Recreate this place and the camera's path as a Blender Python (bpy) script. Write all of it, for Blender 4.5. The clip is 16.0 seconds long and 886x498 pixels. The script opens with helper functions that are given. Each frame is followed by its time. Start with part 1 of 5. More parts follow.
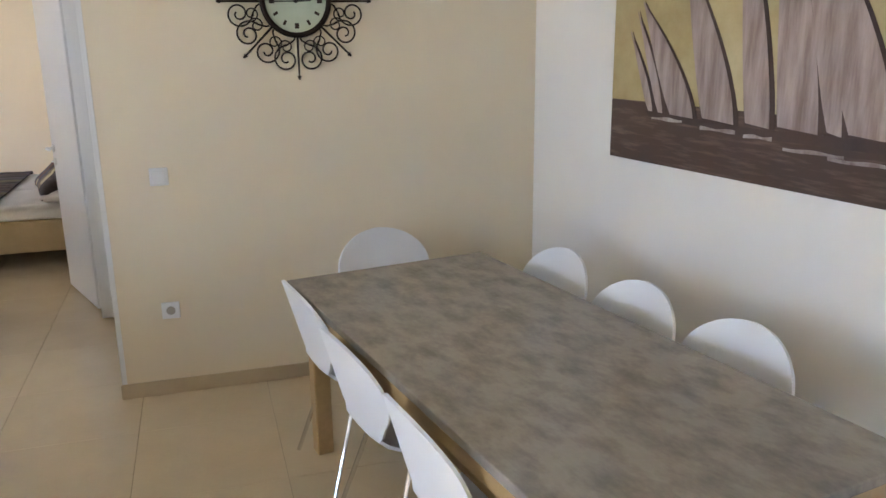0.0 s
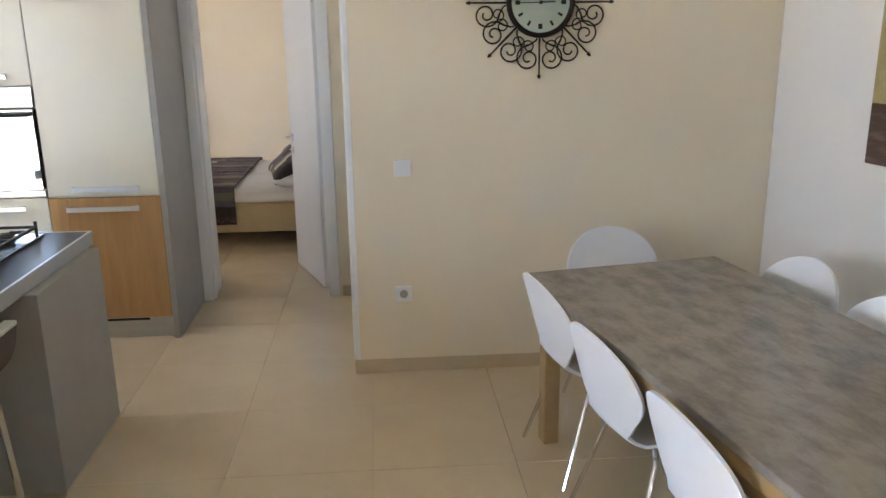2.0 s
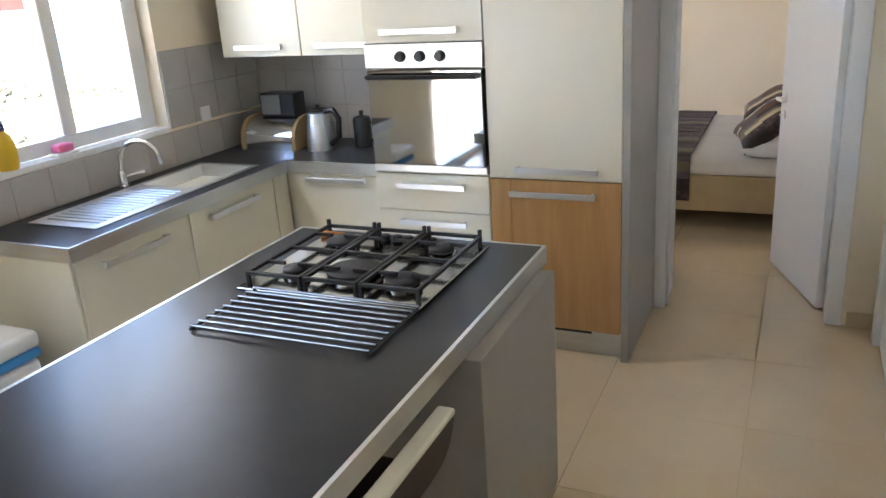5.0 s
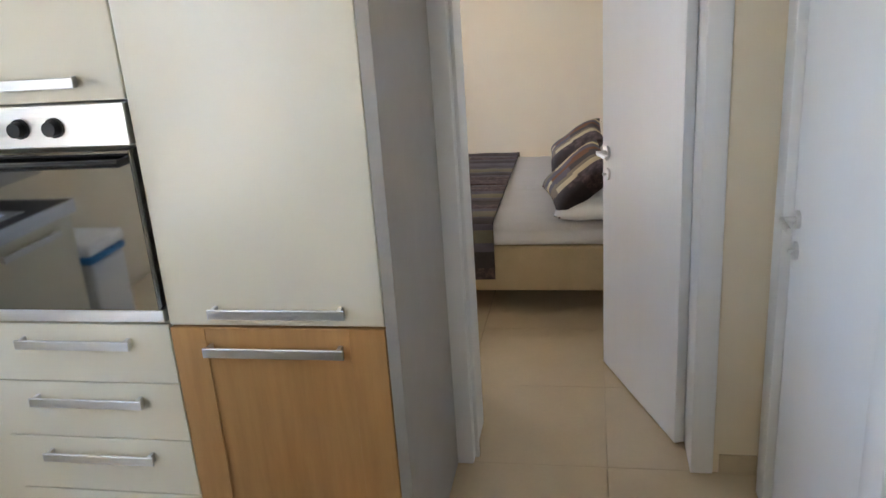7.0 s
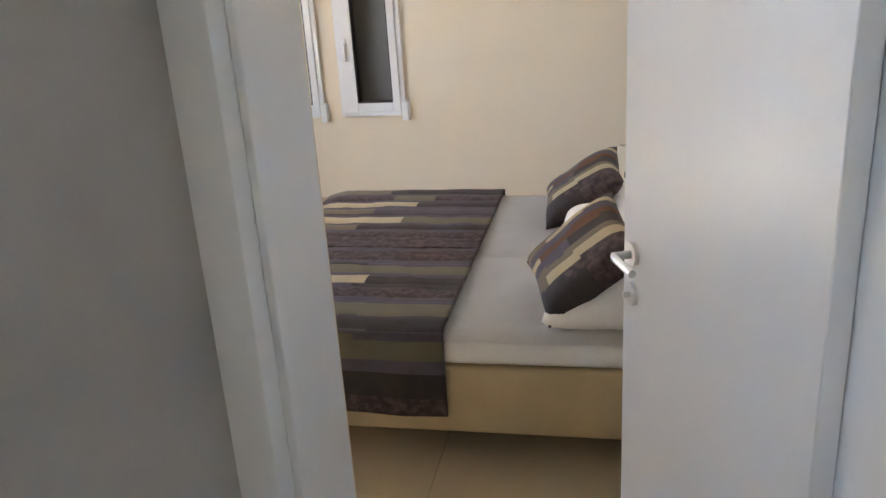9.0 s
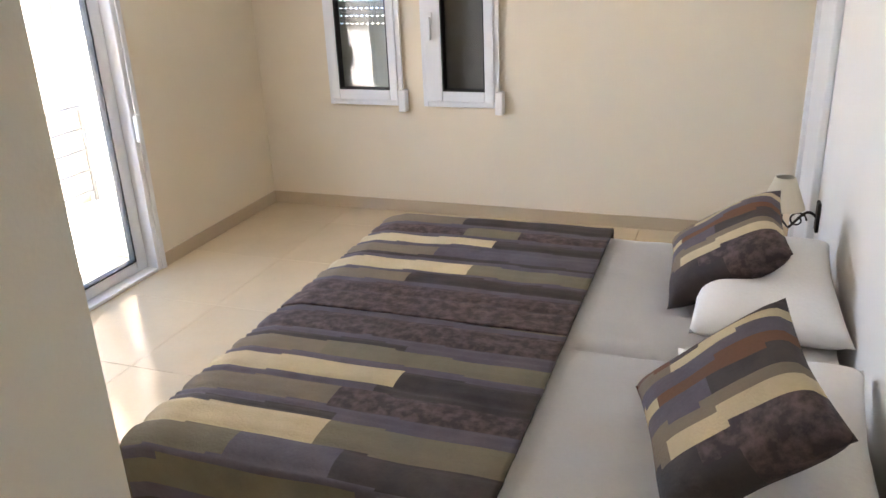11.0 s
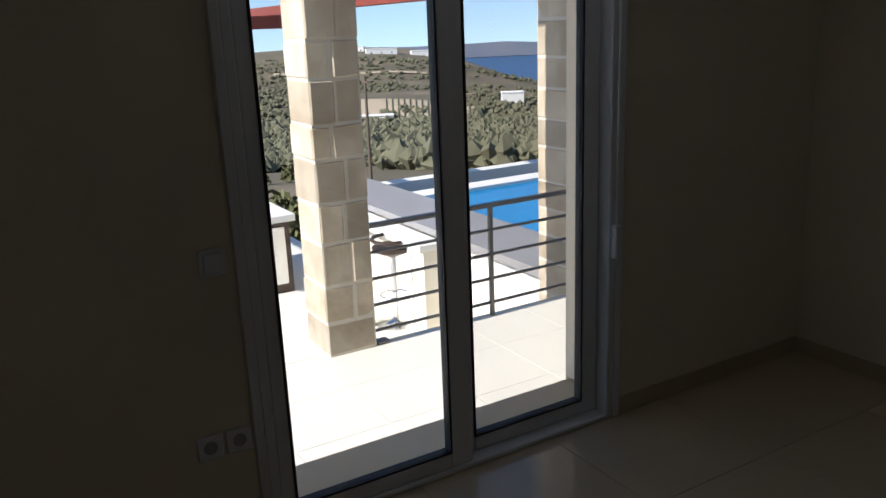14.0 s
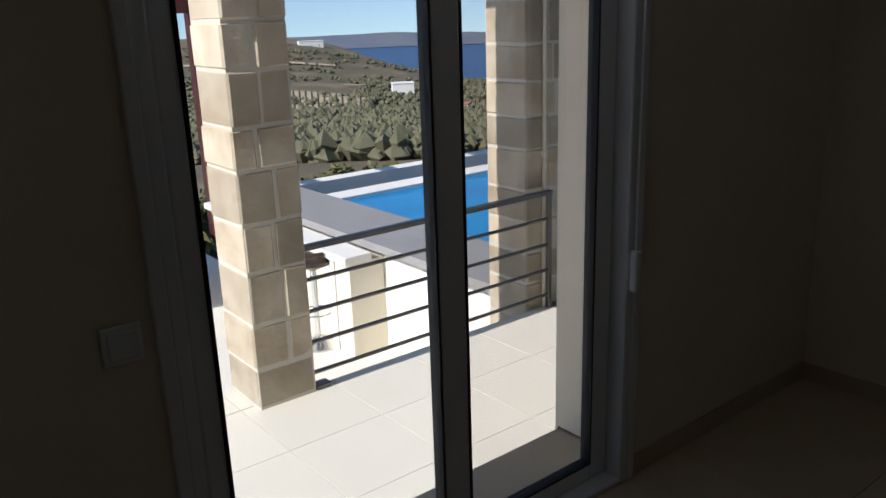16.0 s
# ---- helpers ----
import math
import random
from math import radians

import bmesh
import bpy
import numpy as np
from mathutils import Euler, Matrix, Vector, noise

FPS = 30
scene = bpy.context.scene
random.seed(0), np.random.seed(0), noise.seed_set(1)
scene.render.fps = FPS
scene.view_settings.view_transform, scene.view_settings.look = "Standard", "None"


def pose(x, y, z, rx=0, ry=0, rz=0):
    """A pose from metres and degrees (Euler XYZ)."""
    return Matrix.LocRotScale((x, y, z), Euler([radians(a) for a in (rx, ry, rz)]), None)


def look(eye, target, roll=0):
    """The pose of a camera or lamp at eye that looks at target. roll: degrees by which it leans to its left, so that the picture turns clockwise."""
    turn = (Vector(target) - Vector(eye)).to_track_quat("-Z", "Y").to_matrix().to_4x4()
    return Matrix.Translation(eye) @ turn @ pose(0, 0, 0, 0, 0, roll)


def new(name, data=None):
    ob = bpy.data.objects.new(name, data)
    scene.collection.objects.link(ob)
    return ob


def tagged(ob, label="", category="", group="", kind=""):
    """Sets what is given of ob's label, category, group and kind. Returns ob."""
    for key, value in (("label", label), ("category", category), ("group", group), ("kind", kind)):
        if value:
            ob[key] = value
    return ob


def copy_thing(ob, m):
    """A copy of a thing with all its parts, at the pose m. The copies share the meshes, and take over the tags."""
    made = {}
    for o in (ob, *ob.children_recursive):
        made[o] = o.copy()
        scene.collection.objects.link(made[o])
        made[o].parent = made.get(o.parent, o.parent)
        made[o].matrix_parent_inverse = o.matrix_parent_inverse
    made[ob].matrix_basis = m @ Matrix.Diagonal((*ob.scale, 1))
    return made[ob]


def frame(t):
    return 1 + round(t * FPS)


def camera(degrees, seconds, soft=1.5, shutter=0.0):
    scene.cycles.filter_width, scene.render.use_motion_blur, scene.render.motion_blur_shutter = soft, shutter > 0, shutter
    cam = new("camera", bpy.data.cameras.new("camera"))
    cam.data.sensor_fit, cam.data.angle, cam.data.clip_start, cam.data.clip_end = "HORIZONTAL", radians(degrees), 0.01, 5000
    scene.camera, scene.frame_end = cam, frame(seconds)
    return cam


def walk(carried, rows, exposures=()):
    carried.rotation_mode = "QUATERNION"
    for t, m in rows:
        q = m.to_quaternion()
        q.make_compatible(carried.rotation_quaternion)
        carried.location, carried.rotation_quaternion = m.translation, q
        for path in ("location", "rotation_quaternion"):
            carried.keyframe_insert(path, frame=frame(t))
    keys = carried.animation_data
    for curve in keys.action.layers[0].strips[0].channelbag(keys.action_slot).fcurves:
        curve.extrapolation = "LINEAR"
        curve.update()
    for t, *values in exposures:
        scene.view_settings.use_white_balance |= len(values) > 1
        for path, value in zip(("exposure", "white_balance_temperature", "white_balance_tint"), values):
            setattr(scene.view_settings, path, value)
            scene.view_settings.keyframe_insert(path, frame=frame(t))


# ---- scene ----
cam = camera(58.0, 16.0)
PATH = [
    (0, (2.201, 0.944, 1.708), (2.762, 2.794, 1.193), -0.7),
    (0.5, (2.257, 0.892, 1.727), (2.929, 2.708, 1.229), -0.1),
    (1, (2.212, 0.876, 1.714), (2.825, 2.716, 1.225), -0.7),
    (1.5, (2.085, 0.885, 1.65), (2.503, 2.791, 1.184), -0.7),
    (2, (1.909, 0.913, 1.739), (2.054, 2.838, 1.216), -0.7),
    (2.5, (1.839, 1.111, 1.695), (1.683, 3.022, 1.125), 0.1),
    (3, (1.709, 1.296, 1.645), (1.306, 3.159, 1.04), -1.6),
    (3.5, (1.64, 1.456, 1.747), (0.973, 3.227, 1.098), -5.0),
    (3.7, (1.631, 1.523, 1.812), (0.867, 3.24, 1.129), -5.2),
    (5.8, (1.209, 2.701, 1.751), (0.426, 4.433, 1.129), -3.1),
    (6, (1.222, 2.882, 1.746), (0.484, 4.633, 1.123), -2.5),
    (6.5, (1.256, 3.22, 1.736), (0.632, 5.013, 1.107), -3.6),
    (7, (1.18, 3.627, 1.719), (0.814, 5.487, 1.082), -4.0),
    (7.5, (1.239, 3.933, 1.755), (0.933, 5.798, 1.099), -3.2),
    (8, (1.227, 4.432, 1.662), (0.913, 6.298, 1.013), -2.6),
    (10.5, (1.104, 6.084, 1.587), (0.516, 7.866, 0.895), -5.0),
    (11, (1.064, 6.307, 1.595), (0.415, 8.052, 0.866), -2.5),
    (11.5, (1.026, 6.518, 1.546), (0.157, 8.146, 0.774), -2.5),
    (12, (0.964, 6.739, 1.521), (-0.042, 8.307, 0.792), -3.5),
    (12.5, (0.914, 6.947, 1.526), (-0.278, 8.402, 0.846), -1.0),
    (13, (0.834, 7.138, 1.503), (-0.631, 8.366, 0.917), -0.5),
    (13.5, (0.7, 7.287, 1.589), (-0.896, 8.332, 0.988), -0.3),
    (14, (0.531, 7.389, 1.596), (-1.13, 8.365, 1.058), -2.3),
    (14.5, (0.361, 7.45, 1.595), (-1.318, 8.392, 1.052), -0.6),
    (15, (0.199, 7.49, 1.58), (-1.513, 8.357, 1.016), 0.2),
    (15.5, (-0.031, 7.506, 1.574), (-1.691, 8.483, 1.036), -2.2),
    (16, (-0.213, 7.543, 1.558), (-1.718, 8.73, 0.99), -1.9),
]
EXPOSURES = [(0, 4.75, 6900, 18), (7.0, 4.7, 6800, 17), (8, 4.65, 6750, 17), (10.5, 4.9, 6800, 17), (12.2, 4.8, 6350, 16), (12.5, 4.5, 6300, 15), (12.8, 4.2, 6250, 14), (13.0, 3.75, 6200, 14), (13.3, 2.75, 6150, 13),
             (13.6, 1.55, 6150, 13), (14.0, 0.6, 6150, 13), (14.5, 0.2, 6150, 13), (16.0, 0.2, 6200, 13)]
walk(cam, [(t, look(e, g, r)) for t, e, g, r in PATH], EXPOSURES)




# ---- world, sun, window light ----
world = bpy.data.worlds.new("sky")
scene.world = world
world.use_nodes = True
wn = world.node_tree
sky = wn.nodes.new("ShaderNodeTexSky")
sky.sky_type, sky.sun_disc = "NISHITA", False
SUN_DIR = Vector((0.006, -1.0, 0.72)).normalized()
sky.sun_elevation = math.asin(SUN_DIR.z)
sky.sun_rotation = math.atan2(SUN_DIR.x, SUN_DIR.y)
sky.air_density, sky.dust_density, sky.ozone_density = 1.0, 0.1, 2.5
co = wn.nodes.new("ShaderNodeTexCoord")
lift = wn.nodes.new("ShaderNodeVectorMath")
lift.operation = "ADD"
lift.inputs[1].default_value = (0, 0, 0.11)
wn.links.new(co.outputs["Generated"], lift.inputs[0])
wn.links.new(lift.outputs[0], sky.inputs["Vector"])
wn.links.new(sky.outputs[0], wn.nodes["Background"].inputs["Color"])
wn.nodes["Background"].inputs["Strength"].default_value = 0.12
sun_data = bpy.data.lights.new("sun", "SUN")
sun_data.energy, sun_data.angle, sun_data.color = 5.0, radians(0.53), (1.0, 0.95, 0.87)
sun = new("sun", sun_data)
sun.matrix_world = look(SUN_DIR * 20, (0, 0, 0))


def window_light(name, eye, target, w, h, power, color):
    d = bpy.data.lights.new(name, "AREA")
    d.shape, d.size, d.size_y, d.energy, d.color = "RECTANGLE", w, h, power, color
    ob = new(name, d)
    ob.matrix_world = look(eye, target)
    return ob


# sky light in the upper part of the glazed openings
window_light("window_light_patio", (-1.60, 0.9, 1.25), (2.0, 0.9, 1.15), 2.6, 2.0, 1.9, (0.70, 0.85, 1.0))
window_light("window_light_kitchen", (-1.58, 4.85, 1.95), (1.5, 4.6, 0.9), 1.0, 0.25, 0.45, (0.85, 0.93, 1.0))
window_light("window_light_bedroom", (-1.66, 8.80, 2.03), (1.2, 8.7, 0.5), 1.4, 0.3, 0.70, (0.92, 0.94, 1.0))

# ---- materials ----


def node(nt, kind, **props):
    n = nt.nodes.new(kind)
    for key, value in props.items():
        if key in n.inputs:
            n.inputs[key].default_value = value
    return n


def mat(name, base, rough=0.5, metal=0.0, second=None, scale=4.0, detail=6.0, fine=0.0, fine_scale=120.0, bump=0.0, spec=0.5,
        stretch=(1, 1, 1), spread=(0.35, 0.7), per_piece=0.0, coat=0.0, rough_var=0.0):
    """A surface with a broad and a fine variation of colour, and a fine relief."""
    m = bpy.data.materials.new(name)
    m.use_nodes = True
    nt = m.node_tree
    b = nt.nodes["Principled BSDF"]
    b.inputs["Roughness"].default_value, b.inputs["Metallic"].default_value = rough, metal
    b.inputs["Specular IOR Level"].default_value = spec
    b.inputs["Coat Weight"].default_value = coat
    b.inputs["Coat Roughness"].default_value = 0.08
    c0 = (*base, 1)
    c1 = (*(second or [min(1, v * 0.9) for v in base]), 1)
    tc = nt.nodes.new("ShaderNodeTexCoord")
    mp = node(nt, "ShaderNodeMapping")
    mp.inputs["Scale"].default_value = stretch
    nt.links.new(tc.outputs["Object"], mp.inputs["Vector"])
    n1 = node(nt, "ShaderNodeTexNoise", Scale=scale, Detail=detail, Roughness=0.6)
    nt.links.new(mp.outputs[0], n1.inputs["Vector"])
    ramp = nt.nodes.new("ShaderNodeMapRange")
    ramp.inputs["From Min"].default_value, ramp.inputs["From Max"].default_value = spread
    nt.links.new(n1.outputs["Fac"], ramp.inputs["Value"])
    mix = nt.nodes.new("ShaderNodeMix")
    mix.data_type = "RGBA"
    mix.inputs["A"].default_value, mix.inputs["B"].default_value = c0, c1
    nt.links.new(ramp.outputs[0], mix.inputs["Factor"])
    out = mix.outputs["Result"]
    n2 = node(nt, "ShaderNodeTexNoise", Scale=fine_scale, Detail=4.0)
    nt.links.new(mp.outputs[0], n2.inputs["Vector"])
    if fine > 0 or per_piece > 0:
        hsv = nt.nodes.new("ShaderNodeHueSaturation")
        add = nt.nodes.new("ShaderNodeMath")
        add.operation = "MULTIPLY_ADD"
        add.inputs[1].default_value, add.inputs[2].default_value = 2 * fine, 1 - fine
        nt.links.new(n2.outputs["Fac"], add.inputs[0])
        val = add.outputs[0]
        if per_piece > 0:
            oi = nt.nodes.new("ShaderNodeObjectInfo")
            pm = nt.nodes.new("ShaderNodeMath")
            pm.operation = "MULTIPLY_ADD"
            pm.inputs[1].default_value = 2 * per_piece
            nt.links.new(oi.outputs["Random"], pm.inputs[0])
            less = nt.nodes.new("ShaderNodeMath")
            less.operation = "SUBTRACT"
            less.inputs[1].default_value = per_piece
            nt.links.new(val, less.inputs[0])
            nt.links.new(less.outputs[0], pm.inputs[2])
            val = pm.outputs[0]
        nt.links.new(val, hsv.inputs["Value"])
        nt.links.new(out, hsv.inputs["Color"])
        out = hsv.outputs["Color"]
    nt.links.new(out, b.inputs["Base Color"])
    if rough_var > 0:
        rr = nt.nodes.new("ShaderNodeMapRange")
        rr.inputs["To Min"].default_value, rr.inputs["To Max"].default_value = max(0.02, rough - rough_var), rough + rough_var
        nt.links.new(n1.outputs["Fac"], rr.inputs["Value"])
        nt.links.new(rr.outputs[0], b.inputs["Roughness"])
    if bump > 0:
        bp = nt.nodes.new("ShaderNodeBump")
        bp.inputs["Strength"].default_value, bp.inputs["Distance"].default_value = bump, 0.004
        nt.links.new(n2.outputs["Fac"], bp.inputs["Height"])
        nt.links.new(bp.outputs[0], b.inputs["Normal"])
    return m


def glass(name, tint, rough=0.0):
    m = bpy.data.materials.new(name)
    m.use_nodes = True
    b = m.node_tree.nodes["Principled BSDF"]
    b.inputs["Base Color"].default_value = (*tint, 1)
    b.inputs["Transmission Weight"].default_value = 1.0
    b.inputs["Roughness"].default_value = rough
    b.inputs["IOR"].default_value = 1.45
    return m


M_WALL = mat("cream_wall_paint", (0.80, 0.70, 0.54), 0.75, second=(0.765, 0.665, 0.51), scale=1.4, fine=0.02, fine_scale=240, bump=0.08)
# paler copy of the wall paint: cool daylight is put into the colour
M_WALL_E = mat("daylit_wall_paint", (0.80, 0.77, 0.72), 0.7, second=(0.77, 0.74, 0.69), scale=1.4, fine=0.02, fine_scale=240, bump=0.08)
M_CEIL = mat("ceiling_paint", (0.84, 0.82, 0.78), 0.8, scale=2, bump=0.05)
M_TILE = mat("polished_beige_tile", (0.64, 0.51, 0.34), 0.13, second=(0.585, 0.465, 0.31), scale=3.0, fine=0.03, fine_scale=60, per_piece=0.025, spec=0.5, rough_var=0.04)
M_GROUT = mat("floor_grout", (0.58, 0.46, 0.305), 0.8, fine=0.06)
M_BASE = mat("beige_skirting_tile", (0.56, 0.44, 0.29), 0.3, second=(0.52, 0.40, 0.26), fine=0.03)
M_WHITE = mat("white_lacquer", (0.80, 0.80, 0.79), 0.35, second=(0.77, 0.77, 0.765), scale=2.5, fine=0.012, stretch=(1, 1, 0.2))
M_PVC = mat("white_pvc_frame", (0.80, 0.80, 0.80), 0.3, second=(0.76, 0.76, 0.765), scale=3)
M_GASKET = mat("black_rubber_gasket", (0.015, 0.015, 0.015), 0.6)
M_CREAM = mat("cream_cabinet_lacquer", (0.77, 0.73, 0.60), 0.28, second=(0.75, 0.71, 0.58), scale=2, fine=0.01)
M_GREYPANEL = mat("grey_laminate_panel", (0.39, 0.365, 0.335), 0.45, second=(0.36, 0.335, 0.305), scale=6, fine=0.03)
M_OAK = mat("honey_oak_veneer", (0.52, 0.29, 0.11), 0.4, second=(0.44, 0.235, 0.085), scale=5, stretch=(6, 6, 0.6), fine=0.05, fine_scale=60)
M_STEEL = mat("brushed_steel", (0.76, 0.76, 0.75), 0.36, 1.0, second=(0.70, 0.70, 0.69), scale=9, stretch=(1, 12, 12), rough_var=0.06)
M_HOB = mat("polished_steel", (0.36, 0.345, 0.325), 0.14, 1.0, second=(0.30, 0.29, 0.275), scale=6, rough_var=0.05)
M_CHROME = mat("chrome", (0.78, 0.78, 0.79), 0.1, 1.0)
M_BLACKTOP = mat("black_laminate_worktop", (0.022, 0.021, 0.024), 0.3, second=(0.03, 0.029, 0.032), scale=12, fine=0.15, fine_scale=300, bump=0.12, rough_var=0.05, spec=0.25)
M_ALU = mat("aluminium_edge", (0.66, 0.66, 0.65), 0.35, 1.0, second=(0.6, 0.6, 0.59), stretch=(1, 1, 8))
M_BLACK = mat("black_plastic", (0.012, 0.012, 0.013), 0.35)
M_IRON = mat("cast_iron", (0.015, 0.015, 0.016), 0.5, fine=0.1, bump=0.2)
M_OVENGLASS = mat("dark_mirror_oven_glass", (0.42, 0.43, 0.44), 0.04, 1.0, second=(0.40, 0.41, 0.42))
M_SPLASH = mat("grey_glazed_wall_tile", (0.46, 0.43, 0.40), 0.25, second=(0.43, 0.40, 0.37), scale=6, per_piece=0.03, fine=0.03)
M_CHAIR = mat("white_moulded_plastic", (0.83, 0.84, 0.86), 0.3, second=(0.80, 0.81, 0.83), scale=3)
M_CLEAR = glass("clear_plastic", (0.9, 0.88, 0.84), 0.05)
M_BROWN = mat("dark_brown_leather", (0.05, 0.028, 0.018), 0.45, second=(0.04, 0.022, 0.015), fine=0.1, bump=0.3)
M_TABLETOP = mat("weathered_grey_tabletop", (0.35, 0.31, 0.26), 0.22, second=(0.235, 0.205, 0.18), scale=9, detail=9, spread=(0.42, 0.68), stretch=(1.5, 0.8, 1), fine=0.10, fine_scale=40, rough_var=0.05)
M_PINE = mat("light_wood_edge", (0.42, 0.27, 0.12), 0.45, second=(0.35, 0.22, 0.10), stretch=(6, 0.6, 6), fine=0.06)
M_LINEN = mat("white_bed_linen", (0.90, 0.87, 0.83), 0.85, second=(0.86, 0.83, 0.79), scale=5, fine=0.03, bump=0.35, fine_scale=90)
M_DIVAN = mat("cream_divan_fabric", (0.58, 0.44, 0.25), 0.85, second=(0.52, 0.39, 0.22), scale=6, fine=0.05, bump=0.3)
M_SHADE = mat("cream_lampshade_fabric", (0.72, 0.65, 0.50), 0.8, fine=0.04)
M_STONE = mat("sandstone_block", (0.53, 0.46, 0.355), 0.85, second=(0.33, 0.26, 0.175), scale=4, fine=0.12, fine_scale=45, per_piece=0.3, bump=0.8, spread=(0.36, 0.7))
M_MORTAR = mat("pale_mortar", (0.60, 0.56, 0.48), 0.9, fine=0.1, bump=0.5)
M_TERRACE = mat("cream_terrace_tile", (0.80, 0.76, 0.66), 0.5, second=(0.77, 0.73, 0.63), scale=3, per_piece=0.02, fine=0.03)
M_RENDER = mat("cream_outdoor_render", (0.74, 0.68, 0.55), 0.8, second=(0.70, 0.64, 0.52), fine=0.04, bump=0.3)
M_WHITEREND = mat("white_outdoor_render", (0.80, 0.78, 0.72), 0.8, second=(0.76, 0.74, 0.69), fine=0.03, bump=0.2)
M_COPING = mat("grey_stone_coping", (0.30, 0.29, 0.285), 0.7, second=(0.26, 0.25, 0.245), fine=0.06, fine_scale=50)
M_RAIL = mat("grey_painted_rail", (0.16, 0.15, 0.14), 0.4, 0.5)
M_BEAM = mat("red_brown_pergola_beam", (0.23, 0.045, 0.025), 0.5, second=(0.17, 0.035, 0.02), stretch=(0.6, 6, 6), fine=0.06)
M_YELLOW = mat("yellow_plastic", (0.75, 0.47, 0.02), 0.35)
M_PINK = mat("pink_plastic", (0.8, 0.16, 0.36), 0.4)
M_BLUE = mat("blue_plastic_stripe", (0.03, 0.27, 0.62), 0.4)
M_PURPLE = mat("purple_cloth", (0.07, 0.035, 0.075), 0.85, second=(0.05, 0.025, 0.055), fine=0.08, bump=0.2)
M_GLASS = glass("window_glass", (0.97, 0.98, 0.98))
M_GLASS_D = glass("screened_window_glass", (0.86, 0.85, 0.83))
# pale green-grey stands for the reflection in the pane before this shutter
M_SHUTTER = mat("shutter_pane_reflection", (0.50, 0.53, 0.48), 0.5, second=(0.44, 0.47, 0.43), scale=3, fine=0.03)
M_MESHGREY = mat("grey_shutter", (0.16, 0.165, 0.165), 0.6, second=(0.14, 0.145, 0.145), fine=0.03)

# ---- building blocks ----


def add_box(bm, x0, y0, z0, x1, y1, z1):
    v = [bm.verts.new(p) for p in ((x0, y0, z0), (x1, y0, z0), (x1, y1, z0), (x0, y1, z0), (x0, y0, z1), (x1, y0, z1), (x1, y1, z1), (x0, y1, z1))]
    for f in ((0, 3, 2, 1), (4, 5, 6, 7), (0, 1, 5, 4), (1, 2, 6, 5), (2, 3, 7, 6), (3, 0, 4, 7)):
        bm.faces.new([v[i] for i in f])
    return v


def box(x0, y0, z0, x1, y1, z1, r=0.0, seg=2):
    """A box, its edges rounded by r."""
    bm = bmesh.new()
    add_box(bm, min(x0, x1), min(y0, y1), min(z0, z1), max(x0, x1), max(y0, y1), max(z0, z1))
    if r > 0:
        bmesh.ops.bevel(bm, geom=bm.edges[:], offset=r, segments=seg, profile=0.5, affect="EDGES")
    return bm


def boxes(*list_of):
    bm = bmesh.new()
    for b in list_of:
        add_box(bm, *b)
    return bm


def cyl(p, q, r, r2=None, seg=14):
    """A rod from p to q, with the radii r and r2 at its ends."""
    bm = bmesh.new()
    p, q = Vector(p), Vector(q)
    d = q - p
    m = Matrix.Translation((p + q) / 2) @ d.to_track_quat("Z", "Y").to_matrix().to_4x4()
    bmesh.ops.create_cone(bm, cap_ends=True, segments=seg, radius1=r, radius2=r if r2 is None else r2, depth=d.length, matrix=m)
    return bm


def tube(points, r, seg=8, closed=False):
    """A bent rod through the points."""
    bm = bmesh.new()
    pts = [Vector(p) for p in points]
    n = len(pts)
    rings = []
    side = None
    for i, p in enumerate(pts):
        a = pts[(i - 1) % n] if closed or i > 0 else p
        b = pts[(i + 1) % n] if closed or i < n - 1 else p
        d = (b - a).normalized()
        if side is None:
            side = d.orthogonal().normalized()
        side = (side - d * side.dot(d)).normalized()
        up = d.cross(side)
        rings.append([bm.verts.new(p + r * (math.cos(k * math.tau / seg) * side + math.sin(k * math.tau / seg) * up)) for k in range(seg)])
    for i in range(n if closed else n - 1):
        a, b = rings[i], rings[(i + 1) % n]
        for k in range(seg):
            bm.faces.new((a[k], a[(k + 1) % seg], b[(k + 1) % seg], b[k]))
    if not closed:
        bm.faces.new(rings[0][::-1])
        bm.faces.new(rings[-1])
    return bm


def lathe(profile, center=(0, 0, 0), seg=28):
    """A turned body: profile of (radius, height)."""
    bm = bmesh.new()
    c = Vector(center)
    rings = [[bm.verts.new(c + Vector((r * math.cos(k * math.tau / seg), r * math.sin(k * math.tau / seg), z))) for k in range(seg)] for r, z in profile]
    for a, b in zip(rings, rings[1:]):
        for k in range(seg):
            bm.faces.new((a[k], a[(k + 1) % seg], b[(k + 1) % seg], b[k]))
    bm.faces.new(rings[0][::-1])
    bm.faces.new(rings[-1])
    return bm


def joined(*bms):
    out = bmesh.new()
    for b in bms:
        me = bpy.data.meshes.new("join")
        b.to_mesh(me)
        b.free()
        out.from_mesh(me)
        bpy.data.meshes.remove(me)
    return out


def mesh_of(bm, name, material, smooth=False):
    bmesh.ops.recalc_face_normals(bm, faces=bm.faces[:])
    me = bpy.data.meshes.new(name)
    bm.to_mesh(me)
    bm.free()
    me.materials.append(material)
    for p in me.polygons:
        p.use_smooth = smooth
    if smooth:
        me.set_sharp_from_angle(angle=radians(40))
    return me


def under(ob, parent):
    ob.parent = parent
    root = parent.matrix_basis
    if parent.parent:
        root = parent.parent.matrix_basis @ parent.matrix_parent_inverse @ root
    ob.matrix_parent_inverse = root.inverted()
    return ob


def part(name, bm, material, parent, label="", smooth=False):
    """One mesh under a thing or under a part, in the world's coordinates."""
    ob = new(name, mesh_of(bm, name, material, smooth))
    under(ob, parent)
    return tagged(ob, label)


